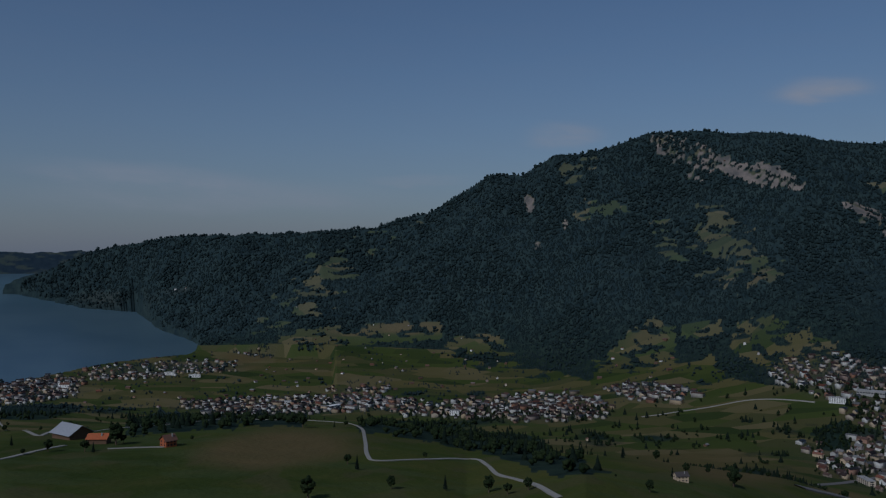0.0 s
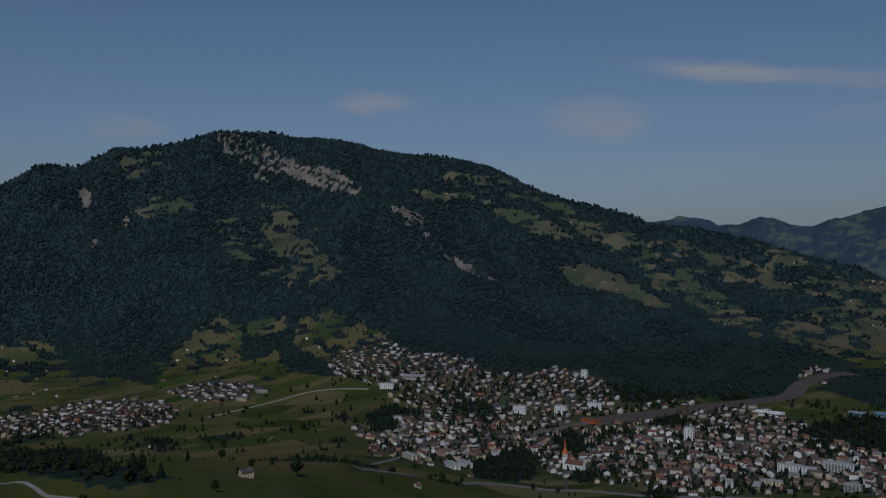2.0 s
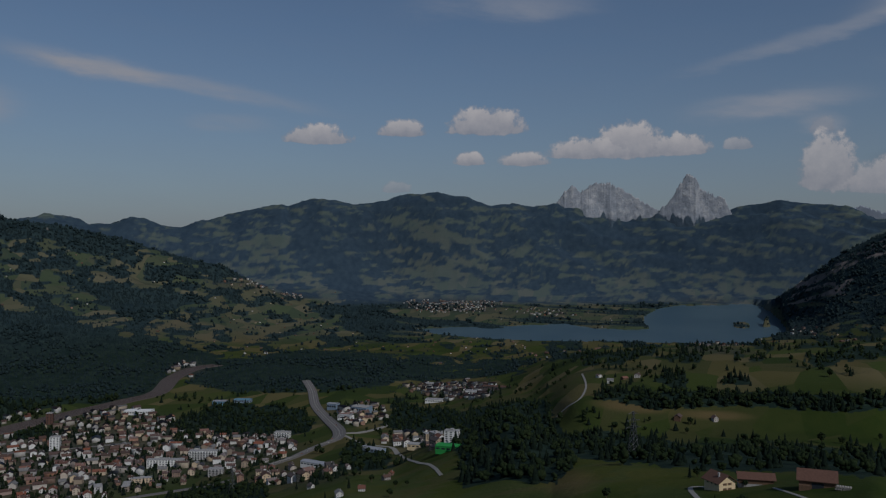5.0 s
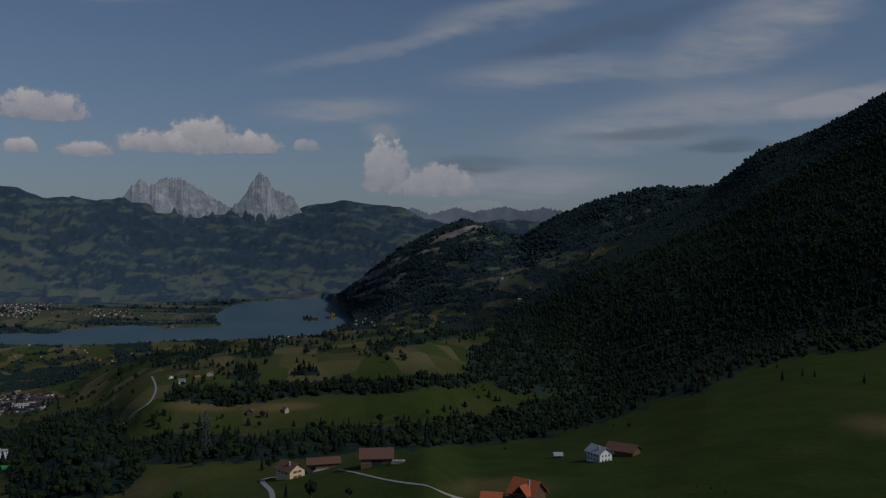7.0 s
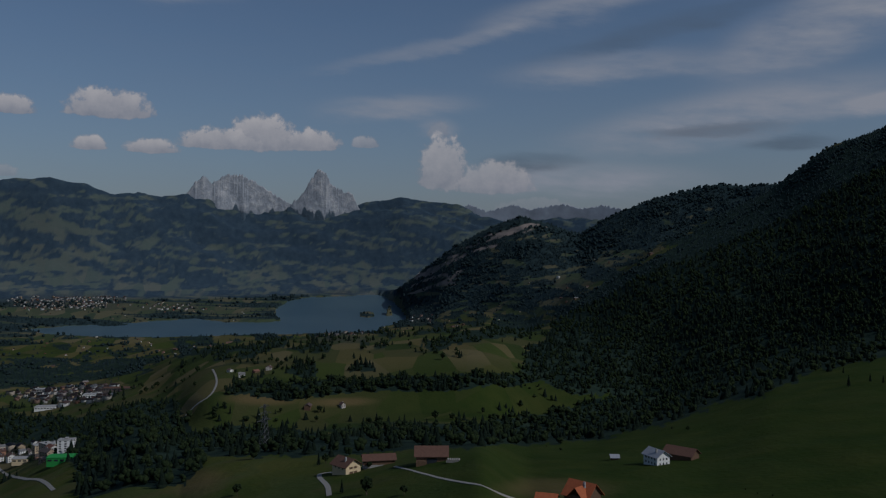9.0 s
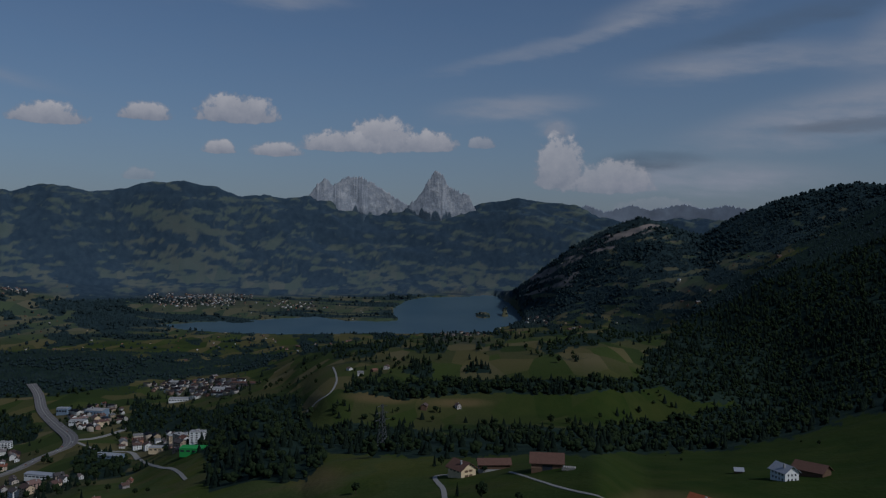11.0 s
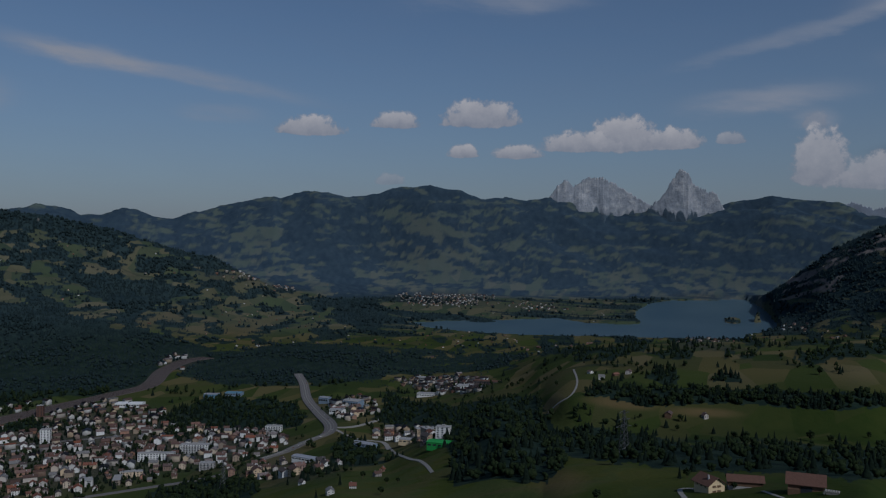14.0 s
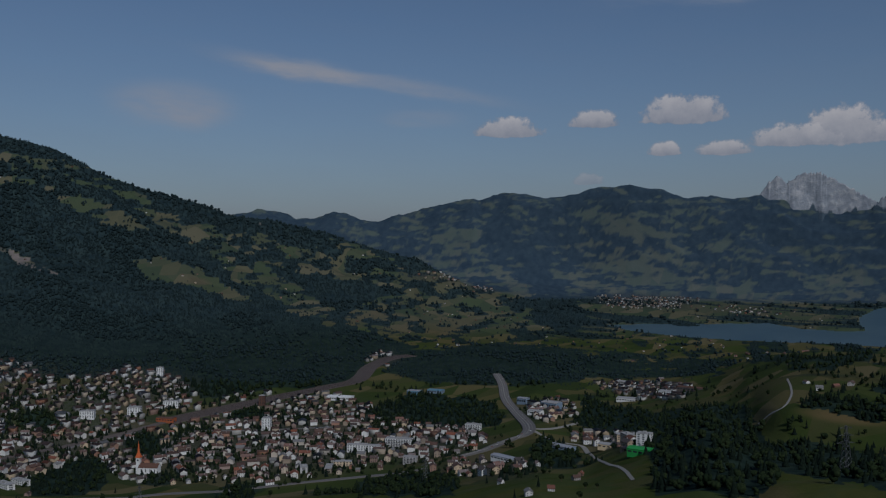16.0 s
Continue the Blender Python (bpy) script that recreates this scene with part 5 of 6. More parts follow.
M_BLUE = plain("blue_panels", (0.2, 0.26, 0.33), 0.6, 0.25, 0.3)
M_GREEN = plain("green_panels", (0.04, 0.27, 0.06), 0.6, 0.2, 0.3)
M_SPIRE = plain("orange_spire_tiles", (0.55, 0.13, 0.04), 0.8, 0.3, 0.7)
M_STEEL = plain("galvanised_steel", (0.1, 0.105, 0.11), 0.5, 0.3, 2.0, 0.5, 0.6)
M_SOLAR = plain("court_blue", (0.13, 0.25, 0.34), 0.7, 0.2, 0.2)

G_T, G_F = "houses of the town", "houses of the far villages"
PROTO_NEAR = [gable_house("house", "rendered town house with a tiled gable roof", 13, 10, 6.6, 3.2, group=G_T),
              gable_house("house", "broad rendered house under a low tiled roof", 16, 12, 6.0, 3.0, group=G_T),
              gable_house("house", "small rendered house with a steep tiled roof", 10, 8.5, 5.6, 3.6, group=G_T),
              gable_house("house", "tall three-storey house with a tiled roof", 14, 11, 9.0, 3.2, group=G_T, floors=3),
              block("apartment_block", "flat-roofed rendered apartment block with rows of windows", 24, 13, 11.5, 4, "building", "apartment blocks", balconies=True),
              block("apartment_block", "long flat-roofed apartment block", 34, 12, 9, 3, "building", "apartment blocks")]
PROTO_FAR = [gable_house("house", "rendered house with a tiled roof in a distant village", 14, 11, 7.0, 3.2, False, group=G_F),
             gable_house("house", "tall rendered house in a distant village", 15, 12, 9.5, 3.4, False, group=G_F),
             gable_house("house", "long rendered house in a distant village", 20, 11, 7.0, 3.0, False, group=G_F)]
PROTO_FARM = [gable_house("farmhouse", "lone farmhouse with a tiled roof in the meadows", 14, 11, 6.5, 3.4, False, group="scattered farms", category="farmhouse"),
              gable_house("barn", "weathered timber barn standing in a meadow", 19, 11, 5.5, 3.4, False, wall=M_WOOD, chimney=False, group="scattered farms", category="barn")]
USED = set()


def set_down(proto, az, d, turn, grow=1.0):
    """Stand a copy of a building on the ground; the first one moves the model itself."""
    p, k = at(az, d)
    m = Matrix.Translation(p) @ Matrix.Rotation(radians(turn), 4, "Z") @ Matrix.Scale(k * grow, 4)
    if proto.name in USED:
        return copy_thing(proto, m)
    USED.add(proto.name)
    proto.matrix_basis = m
    return proto


taken = {}


def free(x, y, gap):
    cx, cy = int(x // 40), int(y // 40)
    for i in range(cx - 1, cx + 2):
        for j in range(cy - 1, cy + 2):
            for (u, v, g) in taken.get((i, j), ()):
                if (u - x) ** 2 + (v - y) ** 2 < ((gap + g) / 2) ** 2:
                    return False
    return True


def claim(x, y, gap):
    taken.setdefault((int(x // 40), int(y // 40)), []).append((x, y, gap))


def seen(az, d, slack=0.35):
    i = int(round(np.interp(az, AZ, np.arange(len(AZ)))))
    j = int(np.searchsorted(D[i], d))
    return j > 2 and EL[i, min(j, D.shape[1] - 1)] >= EL[i, :j].max() - slack


# roads and the railway: runs of (bearing, height angle), draped over the ground
def catmull(pts, n=8):
    pts = [np.array(p, float) for p in pts]
    q = [2 * pts[0] - pts[1]] + pts + [2 * pts[-1] - pts[-2]]
    out = []
    for i in range(1, len(q) - 2):
        for j in range(n):
            t = j / n
            out.append(0.5 * (2 * q[i] + (q[i + 1] - q[i - 1]) * t + (2 * q[i - 1] - 5 * q[i] + 4 * q[i + 1] - q[i + 2]) * t * t + (3 * q[i] - q[i - 1] - 3 * q[i + 1] + q[i + 2]) * t ** 3))
    return out + [pts[-1]]


def strip(name, label, run, width, material, lift=0.7, shift=0.0, keep=True):
    pts = []
    for az, el in run:
        d = sight(az, el)
        pts.append((d * math.sin(radians(az)), d * math.cos(radians(az))))
    line = catmull(pts, 10)
    bm = bmesh.new()
    prev = None
    for i, p in enumerate(line):
        a, b = line[max(i - 1, 0)], line[min(i + 1, len(line) - 1)]
        t = (b - a) / max(np.linalg.norm(b - a), 1e-6)
        nrm = np.array((-t[1], t[0]))
        row = []
        for s_ in (-0.5, 0.0, 0.5):
            q = p + nrm * (s_ * width + shift)
            az, d = math.degrees(math.atan2(q[0], q[1])), float(np.hypot(*q))
            for z in (lift, lift - 2.5) if s_ else (lift,):
                row.append(bm.verts.new(at(az, d, z)[0]))
        row = [row[1], row[0], row[2], row[3], row[4]]
        if keep and i % 2 == 0:
            claim(p[0], p[1], width + 8)
        if prev:
            for k in range(4):
                bm.faces.new((prev[k], prev[k + 1], row[k + 1], row[k]))
        prev = row
    return tagged(new(name, mesh_of(name, bm, material)), label, "road", kind="structure")


strip("road", "grey four-lane motorway curving through the woods", HIGHWAY, 24, M_ASPHALT, 2.0)
for off in (-5.5, 0.0, 5.5):
    strip("road_marking", "thin pale line along the motorway" if off else "pale central barrier of the motorway", HIGHWAY, 0.7 if off else 1.8, M_LANE, 2.3, off, False)
strip("road", "pale slip road beside the motorway", [(57.53, -12.09), (59.06, -11.91), (60.98, -11.43)], 9, M_LANE, 1.0)
strip("railway", "broad brown railway yard with many tracks", RAIL, 48, M_BALLAST, 1.0)
strip("railway", "narrow brown railway line running into the town", RAIL_LINE, 14, M_BALLAST, 1.0)
for off in (-20, -15, -10, -5, 0, 5, 10, 15, 20):
    strip("railway", "dark pair of rails in the railway yard", RAIL, 1.8, M_BROWN_RAIL, 1.35, off, False)
strip("road", "grey valley motorway with pale edges along the town", [(17.42, -14.15), (20.75, -14.61), (25.29, -15.17), (31.44, -15.5), (37.2, -15.56), (42.84, -15.27), (47.54, -14.98), (50.33, -14.62)], 11, M_ASPHALT, 1.2)
strip("road", "pale country road crossing the meadows", [(7.71, -10.47), (9.36, -10.18), (11.74, -9.71), (14.18, -9.13), (16.33, -8.93), (18.34, -8.98)], 7, M_LANE)
strip("road", "town street between rows of houses", [(18.34, -13.92), (22.25, -13.02), (25.29, -12.75), (28.36, -12.07), (31.45, -11.61)], 9, M_ASPHALT)
strip("road", "town street leading to the station", [(32.6, -13.18), (34.15, -12.15), (35.3, -11.77), (39.11, -11.91), (44.68, -11.85)], 9, M_ASPHALT)
strip("path", "pale winding lane across a dry meadow hill", [(-19.36, -10.53), (-15.67, -10.75), (-12.65, -10.99), (-11.24, -11.35), (-10.9, -12.2), (-10.75, -13.15), (-10.06, -13.53), (-7.29, -13.5), (-3.82, -13.47), (-2.59, -13.86), (-1.71, -14.5), (0.39, -14.96), (2.29, -15.82)], 3.2, M_LANE, 0.5)
strip("path", "pale farm track along the hilltop", [(-35.18, -12.25), (-33.41, -11.94), (-31.57, -11.67), (-29.83, -11.47)], 3.5, M_LANE, 0.5)
strip("path", "pale farm track to a barn", [(-33.42, -8.91), (-33.47, -9.67), (-33.11, -10.3), (-31.88, -10.48), (-30.47, -10.57)], 3.5, M_LANE, 0.5)
strip("path", "narrow pale field track along the meadow", [(-28.38, -10.78), (-26.04, -10.67), (-22.59, -10.61), (-20.09, -10.49)], 3.0, M_LANE, 0.5)
strip("path", "short pale track to a red farmhouse", [(-27.38, -11.88), (-25.7, -11.95), (-23.98, -12.04)], 3.0, M_LANE, 0.5)
strip("path", "pale gravel lane winding up a meadow", [(74.02, -7.98), (74.24, -8.5), (74.24, -9.02), (73.79, -9.7), (72.88, -10.31), (72.31, -10.84)], 3.2, M_LANE, 0.6)
strip("path", "curved gravel drive to a farmhouse", [(81.7, -16.29), (81.56, -15.65), (81.12, -15.2), (81.05, -14.92), (81.64, -14.82), (82.19, -14.85)], 2.8, M_LANE, 0.25)
strip("path", "straight farm track across the meadow", [(86.1, -14.52), (87.99, -14.95), (90.28, -15.45), (92.59, -15.9), (94.9, -16.56)], 1.7, M_LANE, 0.25)
strip("path", "pale footpath over a meadow below the halls", [(61.67, -13.38), (62.71, -13.86), (63.86, -14.16), (64.48, -14.74)], 3.5, M_LANE, 0.5)
strip("road", "pale road between factory halls", [(57.53, -12.02), (59.06, -12.61), (60.98, -12.9), (61.55, -13.38)], 8, M_LANE)


# landmarks first, so that the houses keep clear of them
def stand(th, where, turn, gap=24):
    az, el = where
    d = sight(az, el)
    claim(d * math.sin(radians(az)), d * math.cos(radians(az)), gap)
    p, k = at(az, d)
    th.matrix_basis = Matrix.Translation(p) @ Matrix.Rotation(radians(turn - az), 4, "Z") @ Matrix.Scale(k, 4)
    return th


def church(label, spire_mat, tower_h, spire_h, L=34, W=15):
    th = tagged(new("church"), label, "church")
    part("nave", gable_walls(L, W, 11, 6.5), M_WHITE, th)
    part("nave_roof", gable_roof(L, W, 11, 6.5, 0.6), M_BROWN_TILE, th)
    x = -L / 2 - 3.2
    box("tower", x - 3.4, x + 3.4, -3.4, 3.4, -3, tower_h, M_WHITE, th)
    bm = bmesh.new()
    base = [bm.verts.new((x + a * 4.6, b * 4.6, tower_h)) for a, b in ((-1, -1), (1, -1), (1, 1), (-1, 1))]
    mid = [bm.verts.new((x + 2.1 * math.cos(0.785 * i + 3.93), 2.1 * math.sin(0.785 * i + 3.93), tower_h + spire_h * 0.3)) for i in range(8)]
    tip = bm.verts.new((x, 0, tower_h + spire_h))
    for i in range(8):
        bm.faces.new((mid[i], mid[(i + 1) % 8], tip))
    for i in range(4):
        bm.faces.new((base[i], base[(i + 1) % 4], mid[(2 * i + 2) % 8], mid[(2 * i + 1) % 8]))
        bm.faces.new((base[i], mid[(2 * i + 1) % 8], mid[2 * i]))
    bm.faces.new(base)
    part("spire", bm, spire_mat, th, "orange-red pointed spire" if spire_mat is M_SPIRE else "dark pointed spire")
    for s_ in (-1, 1):
        for i in range(4):
            u = -L * 0.36 + i * L * 0.24
            box("window", u - 0.8, u + 0.8, s_ * W / 2 - 0.1, s_ * W / 2 + 0.1, 3, 8.5, M_GLASS, th)
    box("clock_face", x - 1.5, x + 1.5, -3.55, -3.3, tower_h - 6, tower_h - 3, M_GLASS, th)
    return th


stand(church("stone church with a tall orange-red spire", M_SPIRE, 27, 30), (32.37, -14.13), -25, 60)
stand(church("white lakeside church with a dark spire", M_GLASS, 24, 26), (-29.84, -7.96), -20, 60)


def hall(label, L, W, H, wall, roof, rise=1.2):
    th = tagged(new("hall"), label, "hall", "factory halls")
    part("wall", gable_walls(L, W, H, rise), wall, th)
    part("roof", gable_roof(L, W, H, rise, 0.4, 0.5), roof, th)
    n = int(L / 6)
    for i in range(n):
        u = (i + 0.5) / n - 0.5
        box("window", u * L - 2.2, u * L + 2.2, -W / 2 - 0.08, -W / 2 + 0.08, H * 0.45, H * 0.75, M_GLASS, th)
    box("gate", L / 2 - 0.1, L / 2 + 0.1, -2.2, 2.2, 0, 4.2, M_STEEL, th)
    return th


HALLS = [("bright green factory hall with a low roof", 26, 17, 6.5, M_GREEN, M_GREEN, (64.95, -13.14), -20), ("pale flat factory hall beside a green one", 34, 16, 6, M_CREAM, M_FLAT, (62.98, -12.95), -20),
         ("long white hall with a white roof by the railway", 62, 28, 8, M_WHITE, M_WHITE, (44.69, -10.08), -20), ("blue and white office hall", 40, 30, 14, M_BLUE, M_FLAT, (59.06, -10.58), -30),
         ("blue panelled office building", 24, 18, 14, M_BLUE, M_GREY_TILE, (57.15, -10.35), -30), ("pale factory hall with a flat roof", 46, 26, 8, M_WHITE, M_FLAT, (64.06, -9.96), -15),
         ("white factory hall near the woods", 44, 26, 9, M_WHITE, M_FLAT, (66.76, -9.43), -15), ("long brown brick factory hall", 70, 20, 9, M_BALLAST, M_BROWN_TILE, (68.3, -9.12), -15),
         ("grey factory hall with a pale roof", 40, 24, 8, M_FLAT, M_FLAT, (63.87, -8.87), -15), ("low blue-grey workshop hall", 40, 16, 6, M_BLUE, M_GREY_TILE, (59.82, -13.17), -35),
         ("long pale workshop with a grey roof", 48, 14, 6, M_WHITE, M_GREY_TILE, (56.02, -14), -40), ("white hall among factory roofs", 30, 18, 8, M_WHITE, M_FLAT, (57.99, -11), -30),
         ("large grey hall in the town", 60, 30, 9, M_FLAT, M_FLAT, (21.5, -8.3), -10), ("long pale hall between the houses", 54, 20, 8, M_WHITE, M_FLAT, (-16.42, -9.66), 0), ("white hall in the meadows", 50, 16, 7, M_WHITE, M_WHITE, (-13.11, -10.02), 40),
         ("red-brown hall at the railway", 40, 18, 8, M_RED_TILE, M_BROWN_TILE, (33.38, -11.05), -30), ("blue sports hall beside a pitch", 40, 26, 7, M_BLUE, M_SOLAR, (51.18, -9.68), -20), ("turquoise sports hall in the woods", 34, 20, 9, M_SOLAR, M_GREY_TILE, (49.73, -9.77), -20)]
for lab, L, W, H, wl_, rf_, (az, el), turn in HALLS:
    stand(hall(lab, L, W, H, wl_, rf_), (az, el), turn, L * 0.8)

TOWERS = [("white apartment tower of eight storeys", 18, 16, 26, 8, (39.79, -11.89)), ("dark office tower beside the railway", 14, 12, 24, 7, (39.49, -10.32)), ("white terraced block with balconies", 50, 14, 15, 5, (48.67, -13.14)),
          ("white block with balconies above the road", 30, 14, 13, 4, (53.76, -12.13)), ("long grey block with many windows", 62, 12, 13, 4, (46.3, -13.46)), ("white block in the town centre", 30, 16, 16, 5, (28.67, -10.52)), ("pale block near the station", 34, 16, 14, 4, (33.69, -10.15)),
          ("tall white house block near the station", 16, 14, 22, 7, (33, -8.16)), ("grey block near the station", 28, 18, 18, 5, (31.45, -10.53)), ("white block above the village", 26, 12, 12, 4, (-4.78, -10.6)), ("cream apartment block by the lake town", 40, 12, 12, 4, (-23.64, -7.52)),
          ("white apartment block by the lake town", 44, 12, 12, 4, (-22.06, -7.73)), ("white apartment block beside the green hall", 18, 12, 14, 5, (65.22, -12.52)), ("white block at the foot of the woods", 36, 13, 12, 4, (19.63, -8.91))]
for lab, L, W, H, fl, (az, el) in TOWERS:
    stand(block("apartment_block", lab, L, W, H, fl, "building", "apartment blocks", M_WHITE if "dark" not in lab else M_BROWN_TILE, balconies="balcon" in lab), (az, el), -15, max(L, 26) * 0.8)

# farms on the near meadows
farm = gable_house("farmhouse", "cream farmhouse with a brown tiled roof beside the drive", 13, 11, 6.0, 3.6, False, M_CREAM, M_BROWN_TILE, category="farmhouse", over=1.4)
for z in (1.2, 4.0):
    for u in (-1.6, 1.6):
        box("window", 6.44, 6.56, u - 1.3, u + 1.3, z, z + 1.3, M_WOOD, farm, "pair of windows with brown shutters")
for u in (-3.5, 0, 3.5):
    box("window", u - 0.6, u + 0.6, -5.56, -5.44, 3.8, 5.0, M_GLASS, farm)
stand(farm, (82.85, -14.89), -52)
shed = gable_house("barn", "long timber barn with a brown roof on a white base", 19, 9, 4.6, 2.4, False, M_WOOD, M_BROWN_TILE, False, "barn", over=1.0)
box("base_wall", -9.6, 9.6, -4.65, 4.65, -3, 1.6, M_FLAT, shed)
stand(shed, (85.04, -14.44), 6)
barn = gable_house("barn", "dark timber barn with a broad roof and open bay", 17, 12, 5.0, 3.8, False, M_WOOD, M_BROWN_TILE, False, "barn", over=1.2)
# dark panel on the wall stands for the shaded inside of the bay
box("gate", -2.5, 3.0, -6.06, -5.94, 0, 3.6, M_GLASS, barn)
box("lean_to", -8.5, -3.2, -9.0, -6.1, -2, 2.6, M_WOOD, barn)
stand(barn, (88.64, -14.22), 0)
logs = tagged(new("log_pile"), "stacked pale firewood logs beside the barn", "logs")
for i in range(12):
    bm = bmesh.new()
    bmesh.ops.create_cone(bm, cap_ends=True, segments=8, radius1=0.55, radius2=0.5, depth=3.2, matrix=Matrix.Translation((i % 6 * 1.15 - 3 + 0.5 * (i // 6), 0, 0.5 + 0.95 * (i // 6))) @ Matrix.Rotation(radians(90), 4, "X"))
    part("log", bm, M_LANE, logs)
stand(logs, (90.09, -14.23), -6)

white = gable_house("farmhouse", "white farmhouse with a grey roof beside its barn", 13, 10, 6.2, 3.4, False, M_WHITE, M_GREY_TILE, category="farmhouse", over=1.2)
for z in (1.1, 3.9):
    for u in (-4.2, -1.4, 1.4, 4.2):
        box("window", u - 0.55, u + 0.55, -5.06, -4.94, z, z + 1.3, M_GLASS, white)
    for u in (-2.6, 0, 2.6):
        box("window", 6.44, 6.56, u - 0.5, u + 0.5, z, z + 1.3, M_GLASS, white)
stand(white, (103.74, -13.89), -50)
stand(gable_house("barn", "brown timber barn behind a white farmhouse", 19, 12, 4.4, 3.6, False, M_WOOD, M_BROWN_TILE, False, "barn", over=1.2), (105.32, -13.48), -25)
stand(gable_house("hut", "small dark timber hut in the meadow", 5, 4, 2.2, 1.4, False, M_WOOD, M_GREY_TILE, False, "hut"), (101, -13.78), 10)
red = gable_house("farmhouse", "timber house with a steep orange-red tiled roof", 13, 11, 4.6, 5.2, False, M_WOOD, M_RED_TILE, category="farmhouse", over=1.3)
cross = gable_roof(9, 7, 5.2, 3.6, 0.8)
bmesh.ops.rotate(cross, verts=cross.verts, cent=(0, 0, 0), matrix=Matrix.Rotation(radians(90), 3, "Z"))
bmesh.ops.translate(cross, verts=cross.verts, vec=(2.0, -4.0, 0))
part("dormer_roof", cross, M_RED_TILE, red)
box("dormer_wall", -1.2, 5.2, -8.2, -3.0, -3, 5.4, M_WOOD, red)
stand(red, (98.91, -16.54), -35)
stand(gable_house("hut", "low shed with a pink-red tiled roof", 9, 6, 2.4, 1.8, False, M_WOOD, M_RED_TILE, False, "hut"), (96.52, -16.63), -10)
big = gable_house("barn", "large weathered barn with a broad grey roof", 27, 20, 6.0, 6.0, False, M_WOOD, M_GREY_TILE, False, "barn", over=1.8)
box("lean_to", -16.5, -13.6, -8, 4, -3, 4.0, M_WOOD, big)
stand(big, (-29.42, -11.07), -60)
stand(gable_house("farmhouse", "low farmhouse with a red-brown roof by a barn", 15, 10, 4.5, 3.2, False, M_WOOD, M_RED_TILE, category="farmhouse"), (-27.88, -11.5), -20)
stand(gable_house("farmhouse", "small red farmhouse with pale window frames", 9, 9, 5.2, 3.6, True, M_RED_TILE, M_BROWN_TILE, category="farmhouse"), (-23.71, -11.99), 30)
MID_FARMS = [(80.26, -10.69), (82.56, -10.67), (83.25, -10.63), (75.88, -8.53), (76.81, -8.28), (77.66, -8.11), (57.53, -15.98), (55.64, -15.38), (54.89, -15.59), (60.71, -14.99), (61.05, -14.71), (75.14, -8.18), (52.66, -13.93), (59.06, -15.67), (57.15, -14.18), (10.22, -14.37), (11.82, -12.1), (4.18, -12.11), (-13.6, -9.41), (-10.36, -9.25), (-8.83, -8.9), (-14.17, -7.5), (-1.88, -7.02), (8.99, -6.83), (9.72, -6.63), (21.68, -15.43), (26.06, -12.77), (6.09, -7.2), (8.69, -6.99), (27.59, -15.33), (25.29, -14.74)]
for i, (az, el) in enumerate(MID_FARMS):
    d = sight(az, el)
    if free(d * math.sin(radians(az)), d * math.cos(radians(az)), 14):
        claim(d * math.sin(radians(az)), d * math.cos(radians(az)), 22)
        set_down(PROTO_NEAR[(0, 2, 1)[i % 3]] if i % 4 else PROTO_FARM[1], az, d, (37 * i) % 180, 0.78)

# the town and the villages
rng = random.Random(21)
counts = {"near": 0, "single": 0, "far": 0, "farm": 0}
MASS = []


def massed(az, d, turn, grow, longer=1.0):
    """One of the many small houses that cannot be told apart singly."""
    p, k = at(az, d)
    MASS.append((rng.randrange(4), p.x, p.y, p.z, k * grow * longer ** 0.5, k * grow, radians(turn)))



for tries in range(90000):
    az = rng.uniform(-34, 68)
    d = math.sqrt(rng.uniform(1080 ** 2, 3500 ** 2))
    tw = cover(TOWN, az, d)
    if tw < 0.12 + 0.5 * rng.random() or (cover(FOREST, az, d) > 0.75 and tw < 0.7) or sum(counts.values()) > 1900:
        continue
    x, y = d * math.sin(radians(az)), d * math.cos(radians(az))
    big_one = rng.random() < 0.13
    gap = 36 if big_one else rng.uniform(16.5, 24)
    if not free(x, y, gap) or not seen(az, d):
        continue
    claim(x, y, gap)
    turn = 35 * math.sin(x / 260) + 30 * math.cos(y / 310) + rng.choice((0, 90)) + rng.gauss(0, 4)
    if d < 1480 and counts["near"] < 170:
        counts["near"] += 1
        set_down(PROTO_NEAR[rng.choice((4, 5)) if big_one else rng.choice((0, 0, 1, 2, 2, 3))], az, d, turn, rng.uniform(0.85, 1.12))
    elif d < 1900 and counts["single"] < 230:
        counts["single"] += 1
        set_down(rng.choice(PROTO_FAR), az, d, turn, rng.uniform(0.8, 1.15))
    else:
        counts["far"] += 1
        massed(az, d, turn, rng.uniform(0.75, 1.15), 2.2 if big_one else 1.0)
for tries in range(30000):
    az, d = rng.uniform(-34, 106), rng.uniform(2600, 7600)
    tw = cover(TOWN, az, d)
    if tw > 0.1 + 0.5 * rng.random() and d > 3500 and counts["far"] < 2400:
        kind, gap = "far", 30
    elif tw < 0.1 and counts["farm"] < 210 and rng.random() < 0.12 and cover(FOREST, az, d) < 0.25 and (d < 5200 or rng.random() < 0.3):
        kind, gap = "farm", 90
    else:
        continue
    x, y = d * math.sin(radians(az)), d * math.cos(radians(az))
    if height(az, d) < LAKE_A + 1 or cover(WET.astype(float), az, d) > 0.02 or not free(x, y, gap) or not seen(az, d, 0.1):
        continue
    claim(x, y, gap)
    counts[kind] += 1
    if kind == "far":
        massed(az, d, rng.uniform(0, 180), rng.uniform(0.8, 1.3))
    else:
        set_down(rng.choice(PROTO_FARM), az, d, rng.uniform(0, 180), rng.uniform(0.8, 1.15) if d < 3300 else rng.uniform(0.55, 0.8))
print("COUNT", counts)

